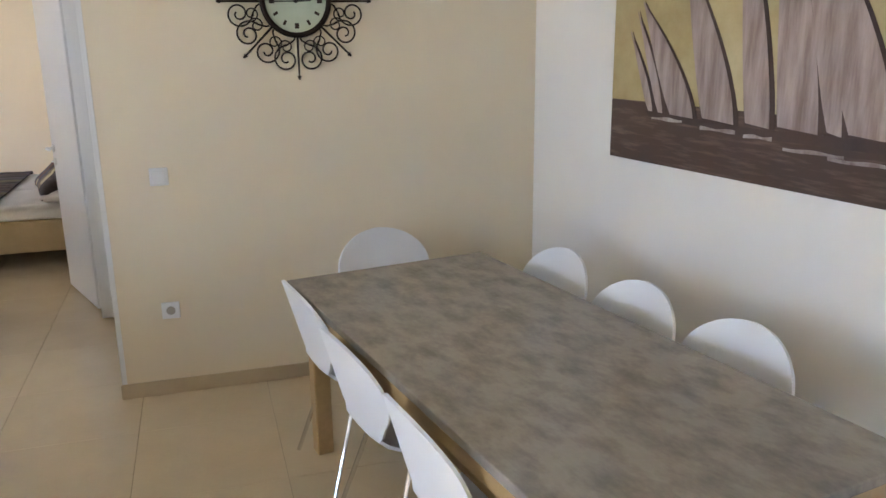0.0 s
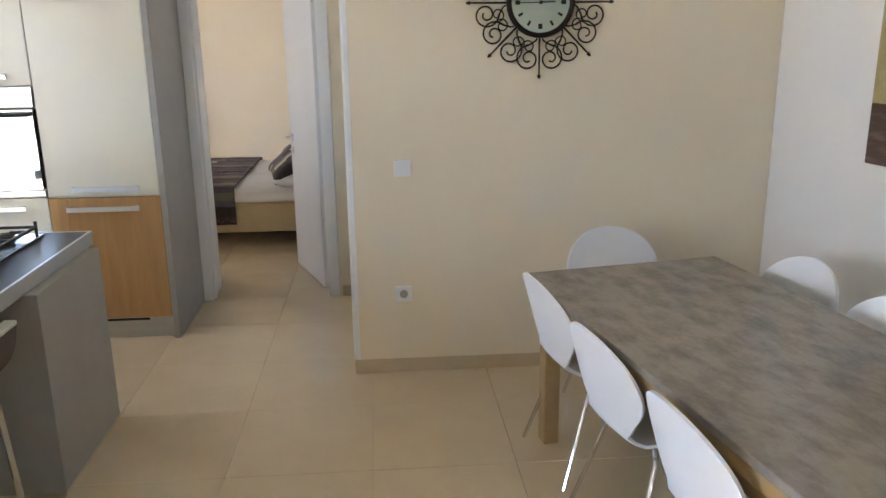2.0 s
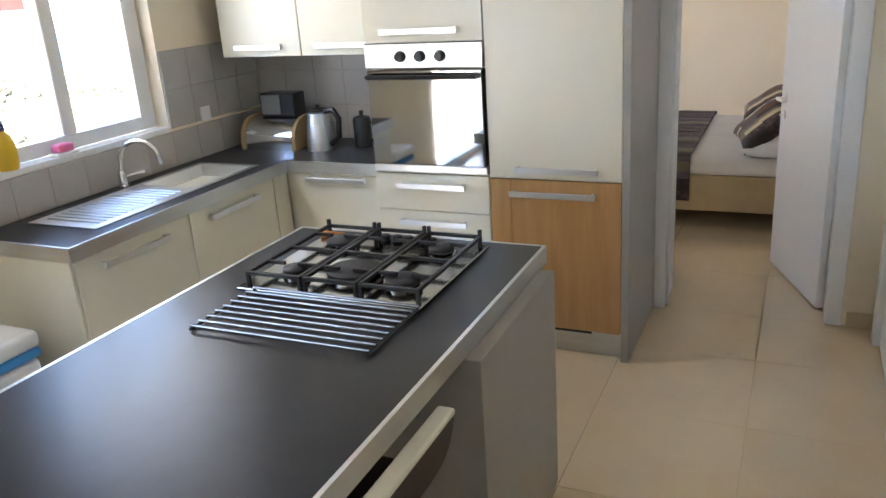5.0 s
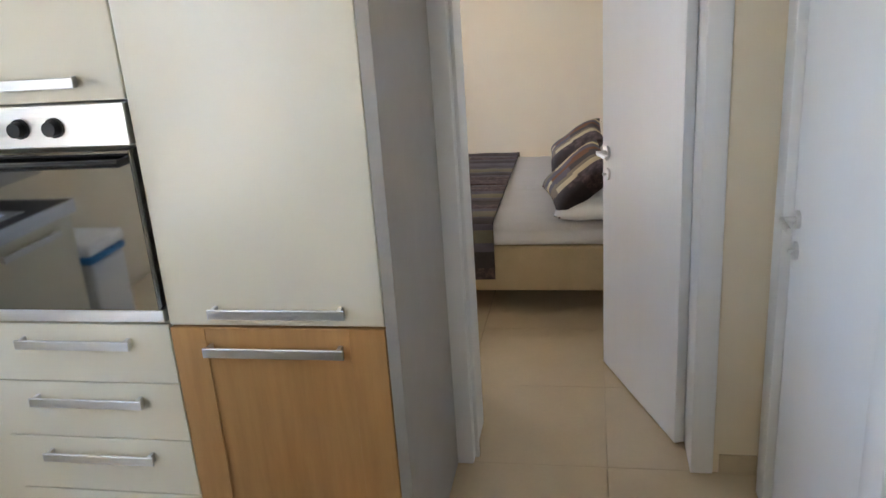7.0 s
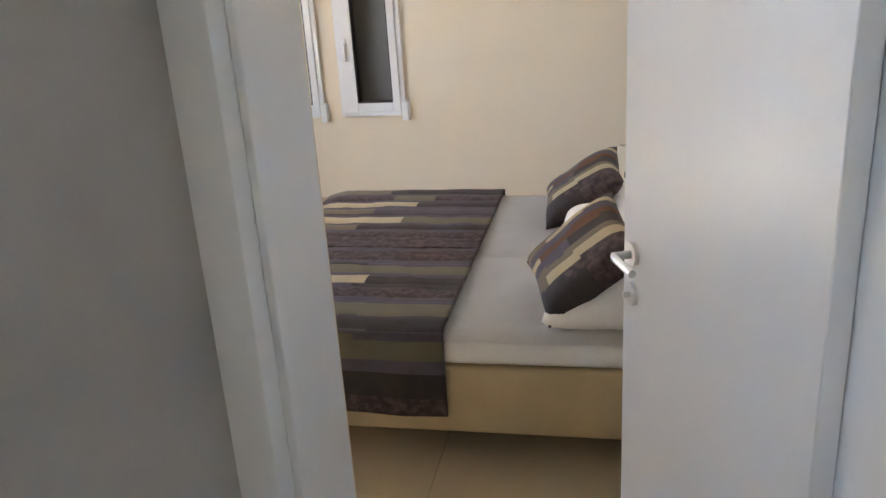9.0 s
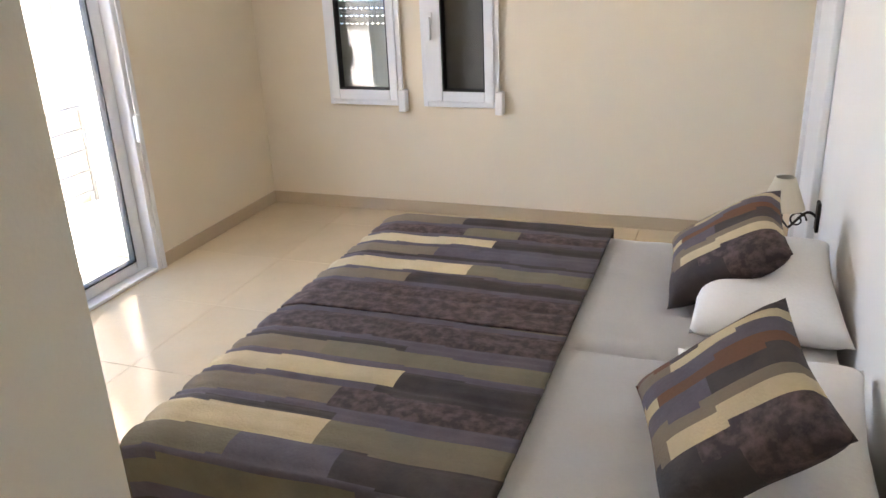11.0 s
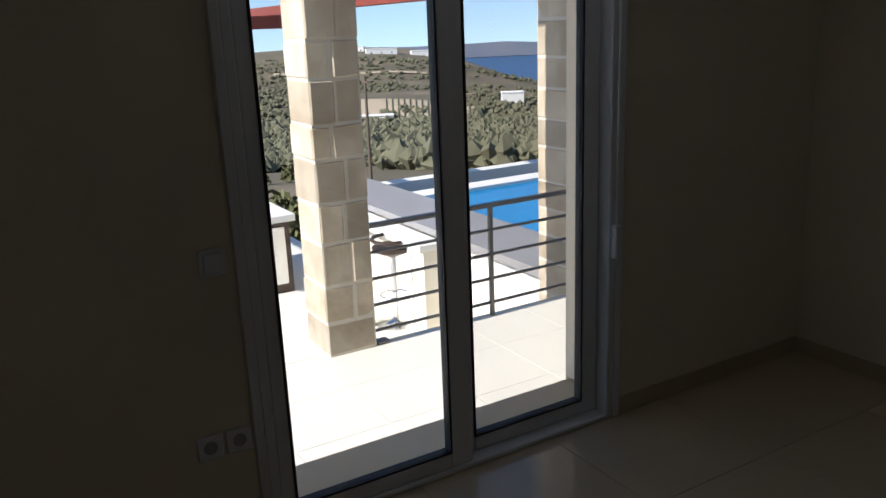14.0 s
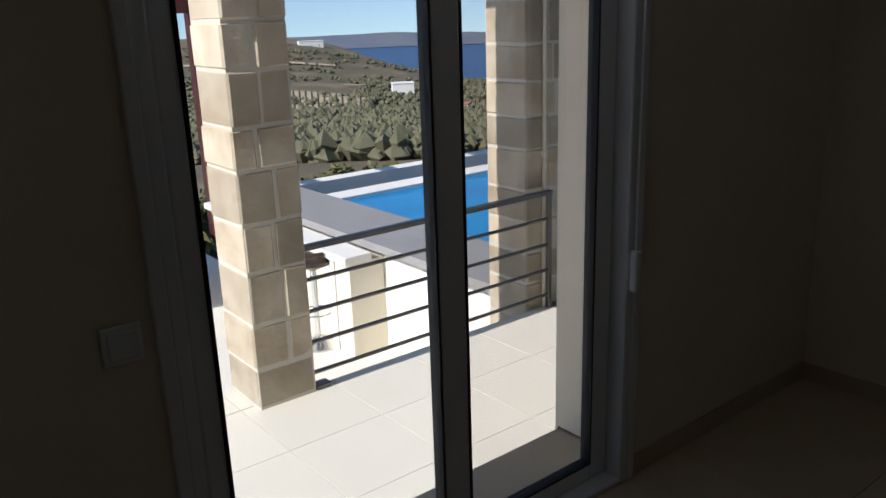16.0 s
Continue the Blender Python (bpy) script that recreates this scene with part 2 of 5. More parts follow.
def thing(name, at, label, category, group="", kind=""):
    ob = new(name)
    ob.empty_display_size = 0.1
    ob.matrix_basis = Matrix.Translation(at)
    return tagged(ob, label, category, group, kind)


def single(name, bm, material, label, category, smooth=False, group="", kind=""):
    return tagged(new(name, mesh_of(bm, name, material, smooth)), label, category, group, kind)


def structure(name, bm, material, label="", smooth=False):
    return tagged(new(name, mesh_of(bm, name, material, smooth)), label, name.split("_")[0], kind="structure")


def wall_with_holes(x0, x1, y0, y1, z0, z1, holes, axis):
    """A wall as boxes; holes are (from, to, bottom, top) along its length. axis: 'x' or 'y', the way it runs."""
    bm = bmesh.new()
    a0, a1 = (x0, x1) if axis == "x" else (y0, y1)

    def put(a, b, c, d):
        if b - a > 1e-4 and d - c > 1e-4:
            if axis == "x":
                add_box(bm, a, y0, c, b, y1, d)
            else:
                add_box(bm, x0, a, c, x1, b, d)
    at = a0
    for h0, h1, hb, ht in sorted(holes):
        put(at, h0, z0, z1)
        put(h0, h1, z0, hb)
        put(h0, h1, ht, z1)
        at = h1
    put(at, a1, z0, z1)
    return bm


# ---- plan ----
W, E, S = -1.72, 3.90, -2.6          # kitchen and dining room
ND = 4.863                             # dining room's north wall
XC = 1.744                             # corridor's east wall
YD, YB = 6.178, 6.448                  # wall with the bedroom door, both faces
BW, BE, BN = -1.735, 1.43, 10.69        # bedroom
H = 2.68
DL, DR = 0.73, 1.53                   # bedroom door's opening
SLANT = Matrix.Translation((E, ND, 0)) @ Matrix.Rotation(radians(9.0), 4, "Z") @ Matrix.Translation((-E, -ND, 0))   # the dining room's east wall
GL, GR = 8.035, 9.50                    # balcony door's opening
FLOOR_T = 0.012

# floors under the tiles
structure("floor_slab_kitchen", box(W - 0.3, S - 0.3, -0.2, E + 1.6, YD, -FLOOR_T), M_GROUT, "grout bed of the tiled kitchen floor")
structure("floor_slab_bedroom", box(BW - 0.405, YD, -0.2, E + 0.3, BN + 0.3, -FLOOR_T), M_GROUT, "grout bed of the tiled bedroom floor")
structure("ceiling_kitchen", box(W - 0.3, S - 0.3, H, E + 1.6, YD, H + 0.15), M_CEIL, "plain white ceiling")
structure("ceiling_bedroom", box(BW - 0.405, YD, H, E + 0.3, BN + 0.3, H + 0.15), M_CEIL, "plain white ceiling")

structure("wall_west_kitchen", wall_with_holes(W - 0.25, W, S, YD, 0, H, [(-0.5, 2.3, 0.0, 2.2), (4.28, 5.36, 1.07, 2.1)], "y"), M_WALL, "cream painted wall with a window over the sink")
structure("wall_south", box(W - 0.25, S - 0.2, 0, E + 1.6, S, H), M_WALL, "plain cream wall")
structure("wall_east_dining", box(E, S - 0.1, 0, E + 0.25, ND - 0.002, H), M_WALL_E, "dining room wall, coloured paler for the daylight on it").matrix_basis = SLANT
structure("wall_north_dining", box(XC, ND, 0, E + 0.25, ND + 0.12, H), M_WALL, "cream painted dining room wall")
structure("wall_corridor", wall_with_holes(XC, XC + 0.12, ND + 0.12, YD, 0, H, [(5.14, 6.0, 0.0, 2.08)], "y"), M_WALL, "cream corridor wall with a side door")
# added slab that closes the side door's opening; no room is built beyond
structure("wall_behind_side_door", box(XC + 0.13, ND + 0.12, 0, XC + 0.2, YD, H), M_WALL, "unseen slab added behind the closed side door")
structure("wall_bedroom_door", wall_with_holes(W - 0.25, E + 0.25, YD, YB, 0, H, [(DL, DR, 0.0, 2.08)], "x"), M_WALL, "cream wall with the bedroom doorway")
structure("wall_west_bedroom", joined(wall_with_holes(BW - 0.125, BW, YB, BN, 0, H, [(GL, GR, -0.0, 2.2)], "y"), wall_with_holes(BW - 0.405, BW - 0.126, YB, BN, 0, H, [(GL - 0.1, GR + 0.1, -0.0, 2.2)], "y")), M_WALL, "cream bedroom wall with the balcony door")
structure("wall_north_bedroom", wall_with_holes(BW - 0.405, BE + 0.25, BN, BN + 0.25, 0, H, [(-1.22, -0.80, 0.70, 2.05), (-0.61, -0.21, 0.70, 2.05)], "x"), M_WALL, "cream bedroom wall with two narrow windows")
structure("wall_east_bedroom", boxes((BE, 6.62, 0, BE + 0.33, BN, H), (1.60, YB + 0.001, 0, 1.76, 6.6195, H)), M_WALL_E, "pale bedroom wall behind the beds")
RET = 6.70
structure("wall_bedroom_return", box(BW, YB + 0.0005, 0, 0.65, RET, H), M_WALL, "cream wall return beside the bedroom doorway")

# skirting
BH = 0.075
structure("baseboard_dining", joined(box(XC - 0.01, ND - 0.01, 0, E, ND, BH, 0.002), box(XC - 0.01, ND, 0, XC, 5.05, BH, 0.002)), M_BASE, "beige tile skirting")
structure("baseboard_east", box(E - 0.01, S, 0, E, ND - 0.014, BH, 0.002), M_BASE, "beige tile skirting").matrix_basis = SLANT
structure("baseboard_corridor", box(1.615, YD - 0.01, 0, XC - 0.002, YD, BH, 0.002), M_BASE, "beige tile skirting")
structure("baseboard_bedroom_north", box(BW, BN - 0.01, 0, BE, BN, BH, 0.002), M_BASE, "beige tile skirting")
structure("baseboard_bedroom_west", joined(box(BW, GR + 0.032, 0, BW + 0.01, BN - 0.011, BH, 0.002), box(BW, RET, 0, BW + 0.01, GL - 0.032, BH, 0.002)), M_BASE, "beige tile skirting")
structure("baseboard_bedroom_south", box(BW + 0.011, RET, 0, 0.65, RET + 0.01, BH, 0.002), M_BASE, "beige tile skirting")

structure("trim_corner", joined(box(XC - 0.003, ND - 0.003, BH, XC + 0.020, ND + 0.001, H, 0.001, 1), box(XC - 0.003, ND + 0.0011, BH, XC + 0.001, ND + 0.022, H, 0.001, 1)), M_WHITE, "white plastic corner bead on the wall edge")

# ---- doors ----


def lever_handle(parent, x, y, z, nx, ny, along):
    """A lever on a rosette with a key rosette under it; (nx, ny): out of the leaf, along: the way the lever points."""
    n = Vector((nx, ny, 0))
    a = Vector((along[0], along[1], 0))
    p = Vector((x, y, z))
    h = part("door_handle", joined(cyl(p, p + n * 0.010, 0.026, seg=24), cyl(p, p + n * 0.05, 0.009)), M_STEEL, parent, "brushed steel lever handle", True)
    part("lever", tube([p + n * 0.045, p + n * 0.05 + a * 0.02, p + n * 0.05 + a * 0.11], 0.009, 10), M_STEEL, h, smooth=True)
    part("key_rosette", joined(cyl(p - Vector((0, 0, 0.092)), p + n * 0.010 - Vector((0, 0, 0.092)), 0.026, seg=24), cyl(p - Vector((0, 0, 0.092)), p + n * 0.025 - Vector((0, 0, 0.092)), 0.006)), M_STEEL, parent, "round steel key rosette", True)


def casing(name, parent, strips):
    for s in strips:
        part(name, box(*s, r=0.006), M_WHITE, parent, smooth=True)


# bedroom door: frame and the leaf, open into the bedroom
dframe = tagged(thing("door_frame_bedroom", (DL, YD, 0), "white lacquered frame of the bedroom doorway", "door frame"), kind="structure")
casing("casing", dframe, [(DL - 0.065, YD - 0.015, 0, DL + 0.012, YB + 0.012, 2.10), (DR - 0.012, YD - 0.015, 0, DR + 0.065, YB + 0.012, 2.10), (DL + 0.012, YD - 0.015, 2.055, DR - 0.012, YB + 0.012, 2.10)])
part("stop", box(DL + 0.012, YD + 0.03, 0, DL + 0.026, YD + 0.055, 2.05, 0.003), M_WHITE, dframe)
part("hinge", joined(cyl((DR - 0.03, 6.36, 0.28), (DR - 0.03, 6.36, 0.36), 0.008), cyl((DR - 0.03, 6.36, 1.7), (DR - 0.03, 6.36, 1.78), 0.008)), M_STEEL, dframe)
hinge = Vector((DR - 0.05, 6.335))
tip = Vector((1.23, 7.0))
dirn = (tip - hinge).normalized()
ang = math.atan2(dirn.y, dirn.x)
door_leaf = thing("door_leaf", (0, 0, 0), "open white lacquered bedroom door with a steel lever", "door")
part("leaf", box(0, -0.04, 0.012, 0.715, 0.0, 2.045, 0.003), M_WHITE, door_leaf)
lever_handle(door_leaf, 0.655, 0.0, 1.0, 0, 1, (-1, 0))
lever_handle(door_leaf, 0.655, -0.04, 1.0, 0, -1, (-1, 0))
part("latch_plate", box(0.7145, -0.03, 0.92, 0.717, -0.01, 1.10), M_STEEL, door_leaf)
door_leaf.matrix_basis = pose(hinge.x, hinge.y, 0, 0, 0, math.degrees(ang))

# side door of the corridor, closed
sdoor = thing("side_door", (XC, 5.6, 0), "closed white lacquered corridor door with a steel lever", "door")
part("leaf", box(XC + 0.006, 5.17, 0.012, XC + 0.046, 5.965, 2.045, 0.003), M_WHITE, sdoor)
lever_handle(sdoor, XC + 0.006, 5.90, 1.02, -1, 0, (0, -1))
sframe = tagged(thing("door_frame_corridor", (XC, 5.6, 0), "white lacquered frame of the corridor door", "door frame"), kind="structure")
casing("casing", sframe, [(XC - 0.022, 5.97, 0, XC + 0.11, 6.075, 2.13), (XC - 0.022, 5.045, 0, XC + 0.11, 5.165, 2.13), (XC - 0.022, 5.165, 2.05, XC + 0.11, 5.97, 2.13)])

# door in the bedroom's head wall, closed
cdoor = thing("closet_door", (BE, 10.12, 0), "closed white door beside the far bed", "door")
part("leaf", box(BE - 0.012, 9.81, 0.012, BE - 0.002, 10.51, 2.04, 0.002), M_WHITE, cdoor)
casing("casing", cdoor, [(BE - 0.03, 9.72, 0, BE - 0.001, 9.81, 2.12), (BE - 0.03, 10.51, 0, BE - 0.001, 10.60, 2.12), (BE - 0.03, 9.81, 2.04, BE - 0.001, 10.51, 2.12)])

# ---- balcony door ----
bdoor = tagged(thing("balcony_door", (BW, 8.7, 0), "white pvc sliding balcony door, closed", "glass door"), kind="structure")
FX0, FX1 = BW - 0.10, BW + 0.012
TOPZ = 2.2
part("outer_frame", joined(box(FX0, GL, 0.0, FX1, GL + 0.035, TOPZ, 0.006), box(FX0, GR - 0.035, 0, FX1, GR, TOPZ, 0.006), box(FX0, GL + 0.035, 0, FX1, GR - 0.035, 0.02, 0.006), box(FX0, GL + 0.035, TOPZ - 0.07, FX1, GR - 0.035, TOPZ, 0.006)), M_PVC, bdoor)
part("architrave", joined(box(BW - 0.001, GL - 0.030, 0, BW + 0.018, GL - 0.0, TOPZ + 0.05, 0.004), box(BW - 0.001, GR, 0, BW + 0.018, GR + 0.030, TOPZ + 0.05, 0.004)), M_PVC, bdoor)


def sash(name, y0, y1, x0, x1, z0, z1, stile_l, stile_r, rail, pane_mat):
    fr = part(name, joined(box(x0, y0, z0, x1, y0 + stile_l, z1, 0.008), box(x0, y1 - stile_r, z0, x1, y1, z1, 0.008),
                           box(x0, y0 + stile_l, z0, x1, y1 - stile_r, z0 + rail, 0.008), box(x0, y0 + stile_l, z1 - rail, x1, y1 - stile_r, z1, 0.008)), M_PVC, bdoor)
    a, b, c, d = y0 + stile_l, y1 - stile_r, z0 + rail, z1 - rail
    part("gasket", boxes((x0 + 0.004, a, c, x1 + 0.002, a + 0.007, d), (x0 + 0.004, b - 0.007, c, x1 + 0.002, b, d), (x0 + 0.004, a + 0.007, c, x1 + 0.002, b - 0.007, c + 0.007)), M_GASKET, fr)
    p = part("pane", box((x0 + x1) / 2 - 0.003, a + 0.002, c + 0.002, (x0 + x1) / 2 + 0.003, b - 0.002, d), pane_mat, fr, "clear glass pane")
    p.visible_shadow = False


sash("sash", GL + 0.036, 8.815, BW - 0.045, BW + 0.002, 0.021, 2.14, 0.05, 0.09, 0.06, M_GLASS)
sash("sash", 8.78, GR - 0.036, BW - 0.095, BW - 0.050, 0.021, 2.14, 0.077, 0.08, 0.06, M_GLASS_D)
CORD_Y = 9.48
cordw = thing("blind_cord", (BW + 0.03, CORD_Y, 0.9), "thin white roller shutter cord with a weight", "blind cord")
part("cord", cyl((BW + 0.033, CORD_Y, 0.83), (BW + 0.033, CORD_Y, 2.25), 0.0035, seg=8), M_WHITE, cordw)
part("weight", box(BW + 0.019, CORD_Y - 0.015, 0.695, BW + 0.047, CORD_Y + 0.015, 0.832, 0.008), M_WHITE, cordw)

# ---- narrow bedroom windows ----


def bed_window(name, x0, x1, z0, z1, back_mat, label, sl, sr, handle, slots):
    w = tagged(thing(name, ((x0 + x1) / 2, BN, z0), label, "window"), kind="structure")
    y0, y1 = BN - 0.03, BN + 0.06
    part("window_frame", joined(box(x0, y0 + 0.01, z0, x0 + 0.030, y1, z1, 0.005), box(x1 - 0.030, y0 + 0.01, z0, x1, y1, z1, 0.005), box(x0 + 0.030, y0 + 0.01, z0, x1 - 0.030, y1, z0 + 0.035, 0.005), box(x0 + 0.030, y0 + 0.01, z1 - 0.035, x1 - 0.030, y1, z1, 0.005)), M_PVC, w)
    a, b, c, d = x0 + 0.026, x1 - 0.026, z0 + 0.032, z1 - 0.032
    s = part("sash", joined(box(a, y0 - 0.004, c, a + sl, y1 - 0.02, d, 0.006), box(b - sr, y0 - 0.004, c, b, y1 - 0.02, d, 0.006), box(a + sl, y0 - 0.004, c, b - sr, y1 - 0.02, c + 0.062, 0.006), box(a + sl, y0 - 0.004, d - 0.062, b - sr, y1 - 0.02, d, 0.006)), M_PVC, w)
    part("gasket", boxes((a + sl, y0, c + 0.062, a + sl + 0.006, y1 - 0.03, d - 0.062), (b - sr - 0.006, y0, c + 0.062, b - sr, y1 - 0.03, d - 0.062), (a + sl + 0.006, y0, c + 0.062, b - sr - 0.006, y1 - 0.03, c + 0.068)), M_GASKET, s)
    p = part("pane", box(a + sl + 0.002, BN + 0.012, c + 0.064, b - sr - 0.002, BN + 0.018, d - 0.064), M_GLASS, s, "window pane")
    p.visible_shadow = False
    if handle:
        part("window_handle", joined(box(a + 0.03, y0 - 0.014, 1.13, a + 0.055, y0 - 0.003, 1.20, 0.004), box(a + 0.034, y0 - 0.04, 1.05, a + 0.051, y0 - 0.014, 1.175, 0.005)), M_PVC, s, "white window handle")
    pieces = [(x0 + 0.02, BN + 0.13, z0, x1 - 0.02, BN + 0.15, 1.12 if slots else z1)]
    z = 1.12
    while slots and z < z1:
        pieces.append((x0 + 0.02, BN + 0.13, z + 0.007, x1 - 0.02, BN + 0.15, z + 0.045))
        x = x0 + 0.02
        while x < x1 - 0.03:
            pieces.append((x, BN + 0.131, z, x + 0.016, BN + 0.149, z + 0.007))
            x += 0.034
        z += 0.045
    part("shutter", boxes(*pieces), back_mat, w, "roller shutter with light slots" if slots else "roller shutter behind the glass")
    cd = thing("blind_cord", (x1 + 0.01, BN - 0.03, z0), "white shutter strap with a wall box", "blind cord")
    part("cord", box(x1 - 0.012, BN - 0.034, z0 + 0.05, x1 + 0.006, BN - 0.031, z1 + 0.1), M_WHITE, cd)
    part("weight", box(x1 - 0.015, BN - 0.06, z0 - 0.03, x1 + 0.03, BN - 0.001, z0 + 0.10, 0.006), M_WHITE, cd)
    return w


bed_window("window_1", -1.25, -0.77, 0.665, 2.1, M_SHUTTER, "narrow white pvc window, its shutter coloured for the pane's pale reflection", 0.05, 0.05, False, True)
bed_window("window_2", -0.64, -0.18, 0.665, 2.1, M_MESHGREY, "narrow white pvc window with a closed grey shutter", 0.10, 0.055, True, False)
# added slab, out of view, that blocks outside light behind window_2 only
structure("shutter_box_wall", box(-0.72, BN + 0.26, 0.3, 0.2, BN + 0.3, 2.5), M_RENDER, "unseen slab added outside to keep daylight off the grey shutter")

# ---- kitchen window ----
kw = tagged(thing("window_3", (W, 4.82, 1.07), "white pvc kitchen window over the sink, bright outside", "window"), kind="structure")
KY0, KY1, KZ0, KZ1 = 4.28, 5.36, 1.07, 2.1
part("window_frame", joined(box(W - 0.16, KY0, KZ0 + 0.03, W - 0.08, KY0 + 0.06, KZ1, 0.005), box(W - 0.16, KY1 - 0.10, KZ0 + 0.03, W - 0.08, KY1, KZ1, 0.005), box(W - 0.16, KY0 + 0.06, KZ0 + 0.03, W - 0.08, KY1 - 0.10, KZ0 + 0.10, 0.005), box(W - 0.16, KY0 + 0.06, KZ1 - 0.06, W - 0.08, KY1 - 0.10, KZ1, 0.005)), M_PVC, kw)
part("window_mullion", box(W - 0.155, 4.76, KZ0 + 0.10, W - 0.075, 4.84, KZ1 - 0.06, 0.008), M_PVC, kw)
part("window_sill", box(W - 0.08, KY0, KZ0 - 0.0, W + 0.005, KY1, KZ0 + 0.03, 0.004), M_PVC, kw)
for a, b in ((KY0 + 0.06, 4.76), (4.84, KY1 - 0.10)):
    p = part("pane", box(W - 0.123, a, KZ0 + 0.10, W - 0.117, b, KZ1 - 0.06), M_GLASS, kw, "bright window pane")
    p.visible_shadow = False

# patio door of the dining room
pdoor = tagged(thing("patio_door", (W, 0.9, 0), "wide white pvc sliding patio door", "glass door"), kind="structure")
part("outer_frame", joined(box(W - 0.12, -0.5, 0, W, -0.42, 2.2, 0.005), box(W - 0.12, 2.22, 0, W, 2.3, 2.2, 0.005), box(W - 0.12, -0.42, 0, W, 2.22, 0.06, 0.005), box(W - 0.12, -0.42, 2.12, W, 2.22, 2.2, 0.005)), M_PVC, pdoor)
part("stile", box(W - 0.1, 0.84, 0.06, W - 0.03, 0.96, 2.12, 0.005), M_PVC, pdoor)
for a, b in ((-0.42, 0.84), (0.96, 2.22)):
    p = part("pane", box(W - 0.066, a, 0.06, W - 0.06, b, 2.12), M_GLASS, pdoor, "clear glass pane")
    p.visible_shadow = False

# ---- dining corner ----
TABLE_AT, TABLE_TURN = (3.125, 3.165, 0), 10.0


def local(at, turn):
    return pose(at[0], at[1], at[2] if len(at) > 2 else 0, 0, 0, turn)


table = thing("dining_table", (0, 0, 0), "long dining table with a weathered grey top and light wood edge", "table")
part("tabletop", box(-0.455, -1.05, 0.722, 0.455, 1.05, 0.752, 0.004), M_TABLETOP, table, "mottled grey-brown glossy tabletop")
part("wood_edge", box(-0.448, -1.043, 0.672, 0.448, 1.043, 0.7215, 0.003), M_PINE, table, "light wood edge under the top")
part("apron", boxes((-0.40, -0.99, 0.59, -0.38, 0.99, 0.6715), (0.38, -0.99, 0.59, 0.40, 0.99, 0.6715), (-0.38, -0.99, 0.59, 0.38, -0.97, 0.6715), (-0.38, 0.97, 0.59, 0.38, 0.99, 0.6715)), M_PINE, table)
for sx in (-1, 1):
    for sy in (-1, 1):
        part("leg", box(sx * 0.365 - 0.035, sy * 0.96 - 0.035, 0, sx * 0.365 + 0.035, sy * 0.96 + 0.035, 0.6715, 0.006), M_PINE, table)
table.matrix_basis = local(TABLE_AT, TABLE_TURN)


def shell_chair(material, label):
    """A moulded shell with a waist, on four bent steel legs; it faces +x."""
    ch = thing("dining_chair", (0, 0, 0), label, "chair", "chairs round the dining table")
    bm = bmesh.new()
    rows = []
    prof = []
    for i in range(43):
        u = i / 24 if i < 18 else 0.75 + 0.25 * math.sin((i - 18) / 24 * math.pi / 2)
        if u < 0.4:
            k = u / 0.4
            prof.append((0.40 - 0.33 * k, 0.452 - 0.012 * math.sin(k * math.pi) + (0.0 if k > 0.12 else -0.02 * (1 - k / 0.12)), 0.20 + 0.012 * math.sin(k * math.pi) - 0.05 * max(0, k - 0.6) / 0.4))
        elif u < 0.55:
            k = (u - 0.4) / 0.15
            a = k * math.pi / 2 * 0.92
            prof.append((0.07 - 0.085 * math.sin(a), 0.44 + 0.085 * (1 - math.cos(a)), 0.15 - 0.02 * math.sin(k * math.pi)))
        else:
            k = (u - 0.55) / 0.45
            w = 0.15 + 0.08 * math.sin(min(1, k * 2.2) * math.pi / 2)
            if k > 0.444:
                w *= math.sqrt(max(0.0, 1 - ((k - 0.444) / 0.556) ** 2.0)) * 0.985 + 0.015
            prof.append((-0.018 - 0.085 * k, 0.52 + 0.305 * k, w))
    for d, z, w in prof:
        row = []
        for j in range(13):
            s = j / 6 - 1
            curve = 0.035 * (s * w / 0.21) ** 2 if z > 0.5 else 0.0
            lift = 0.012 * s * s if z <= 0.5 else 0.0
            row.append(bm.verts.new((d + curve, s * w, z + lift)))
        rows.append(row)
    for a, b in zip(rows, rows[1:]):
        for j in range(12):
            bm.faces.new((a[j], a[j + 1], b[j + 1], b[j]))
    bmesh.ops.recalc_face_normals(bm, faces=bm.faces[:])
    bmesh.ops.solidify(bm, geom=bm.faces[:], thickness=0.011)
    part("shell", bm, material, ch, smooth=True)
    for sx, fx in ((0.30, 0.40), (0.10, -0.04)):
        for sy in (-1, 1):
            part("leg", tube([(0.20, sy * 0.03, 0.425), (sx, sy * 0.12, 0.42), (sx + (fx - sx) * 0.12, sy * 0.16, 0.39), (fx, sy * 0.225, 0.008)], 0.0085, 8), M_CHROME, ch, "chrome steel leg", True)
    part("mount", box(0.13, -0.07, 0.41, 0.27, 0.07, 0.436, 0.006), M_STEEL, ch)
    return ch


chair0 = shell_chair(M_CHAIR, "white moulded shell chair with chrome legs at the table")
d = radians(TABLE_TURN)
spots = [(2.575, 3.86, TABLE_TURN), (2.64, 3.29, TABLE_TURN + 2), (2.72, 2.74, TABLE_TURN - 1), (3.565, 3.92, 180 + TABLE_TURN), (3.63, 3.39, 180 + TABLE_TURN), (3.72, 2.91, 180 + TABLE_TURN), (3.0, 4.50, 270 + TABLE_TURN)]
chair0.matrix_basis = local(spots[0][:2], spots[0][2])
for x, y, a in spots[1:]:
    copy_thing(chair0, local((x, y), a))
clear = shell_chair(M_CHAIR, "pale moulded shell chair at the near table end")
clear.matrix_basis = local((3.42, 1.95), 90 + TABLE_TURN)

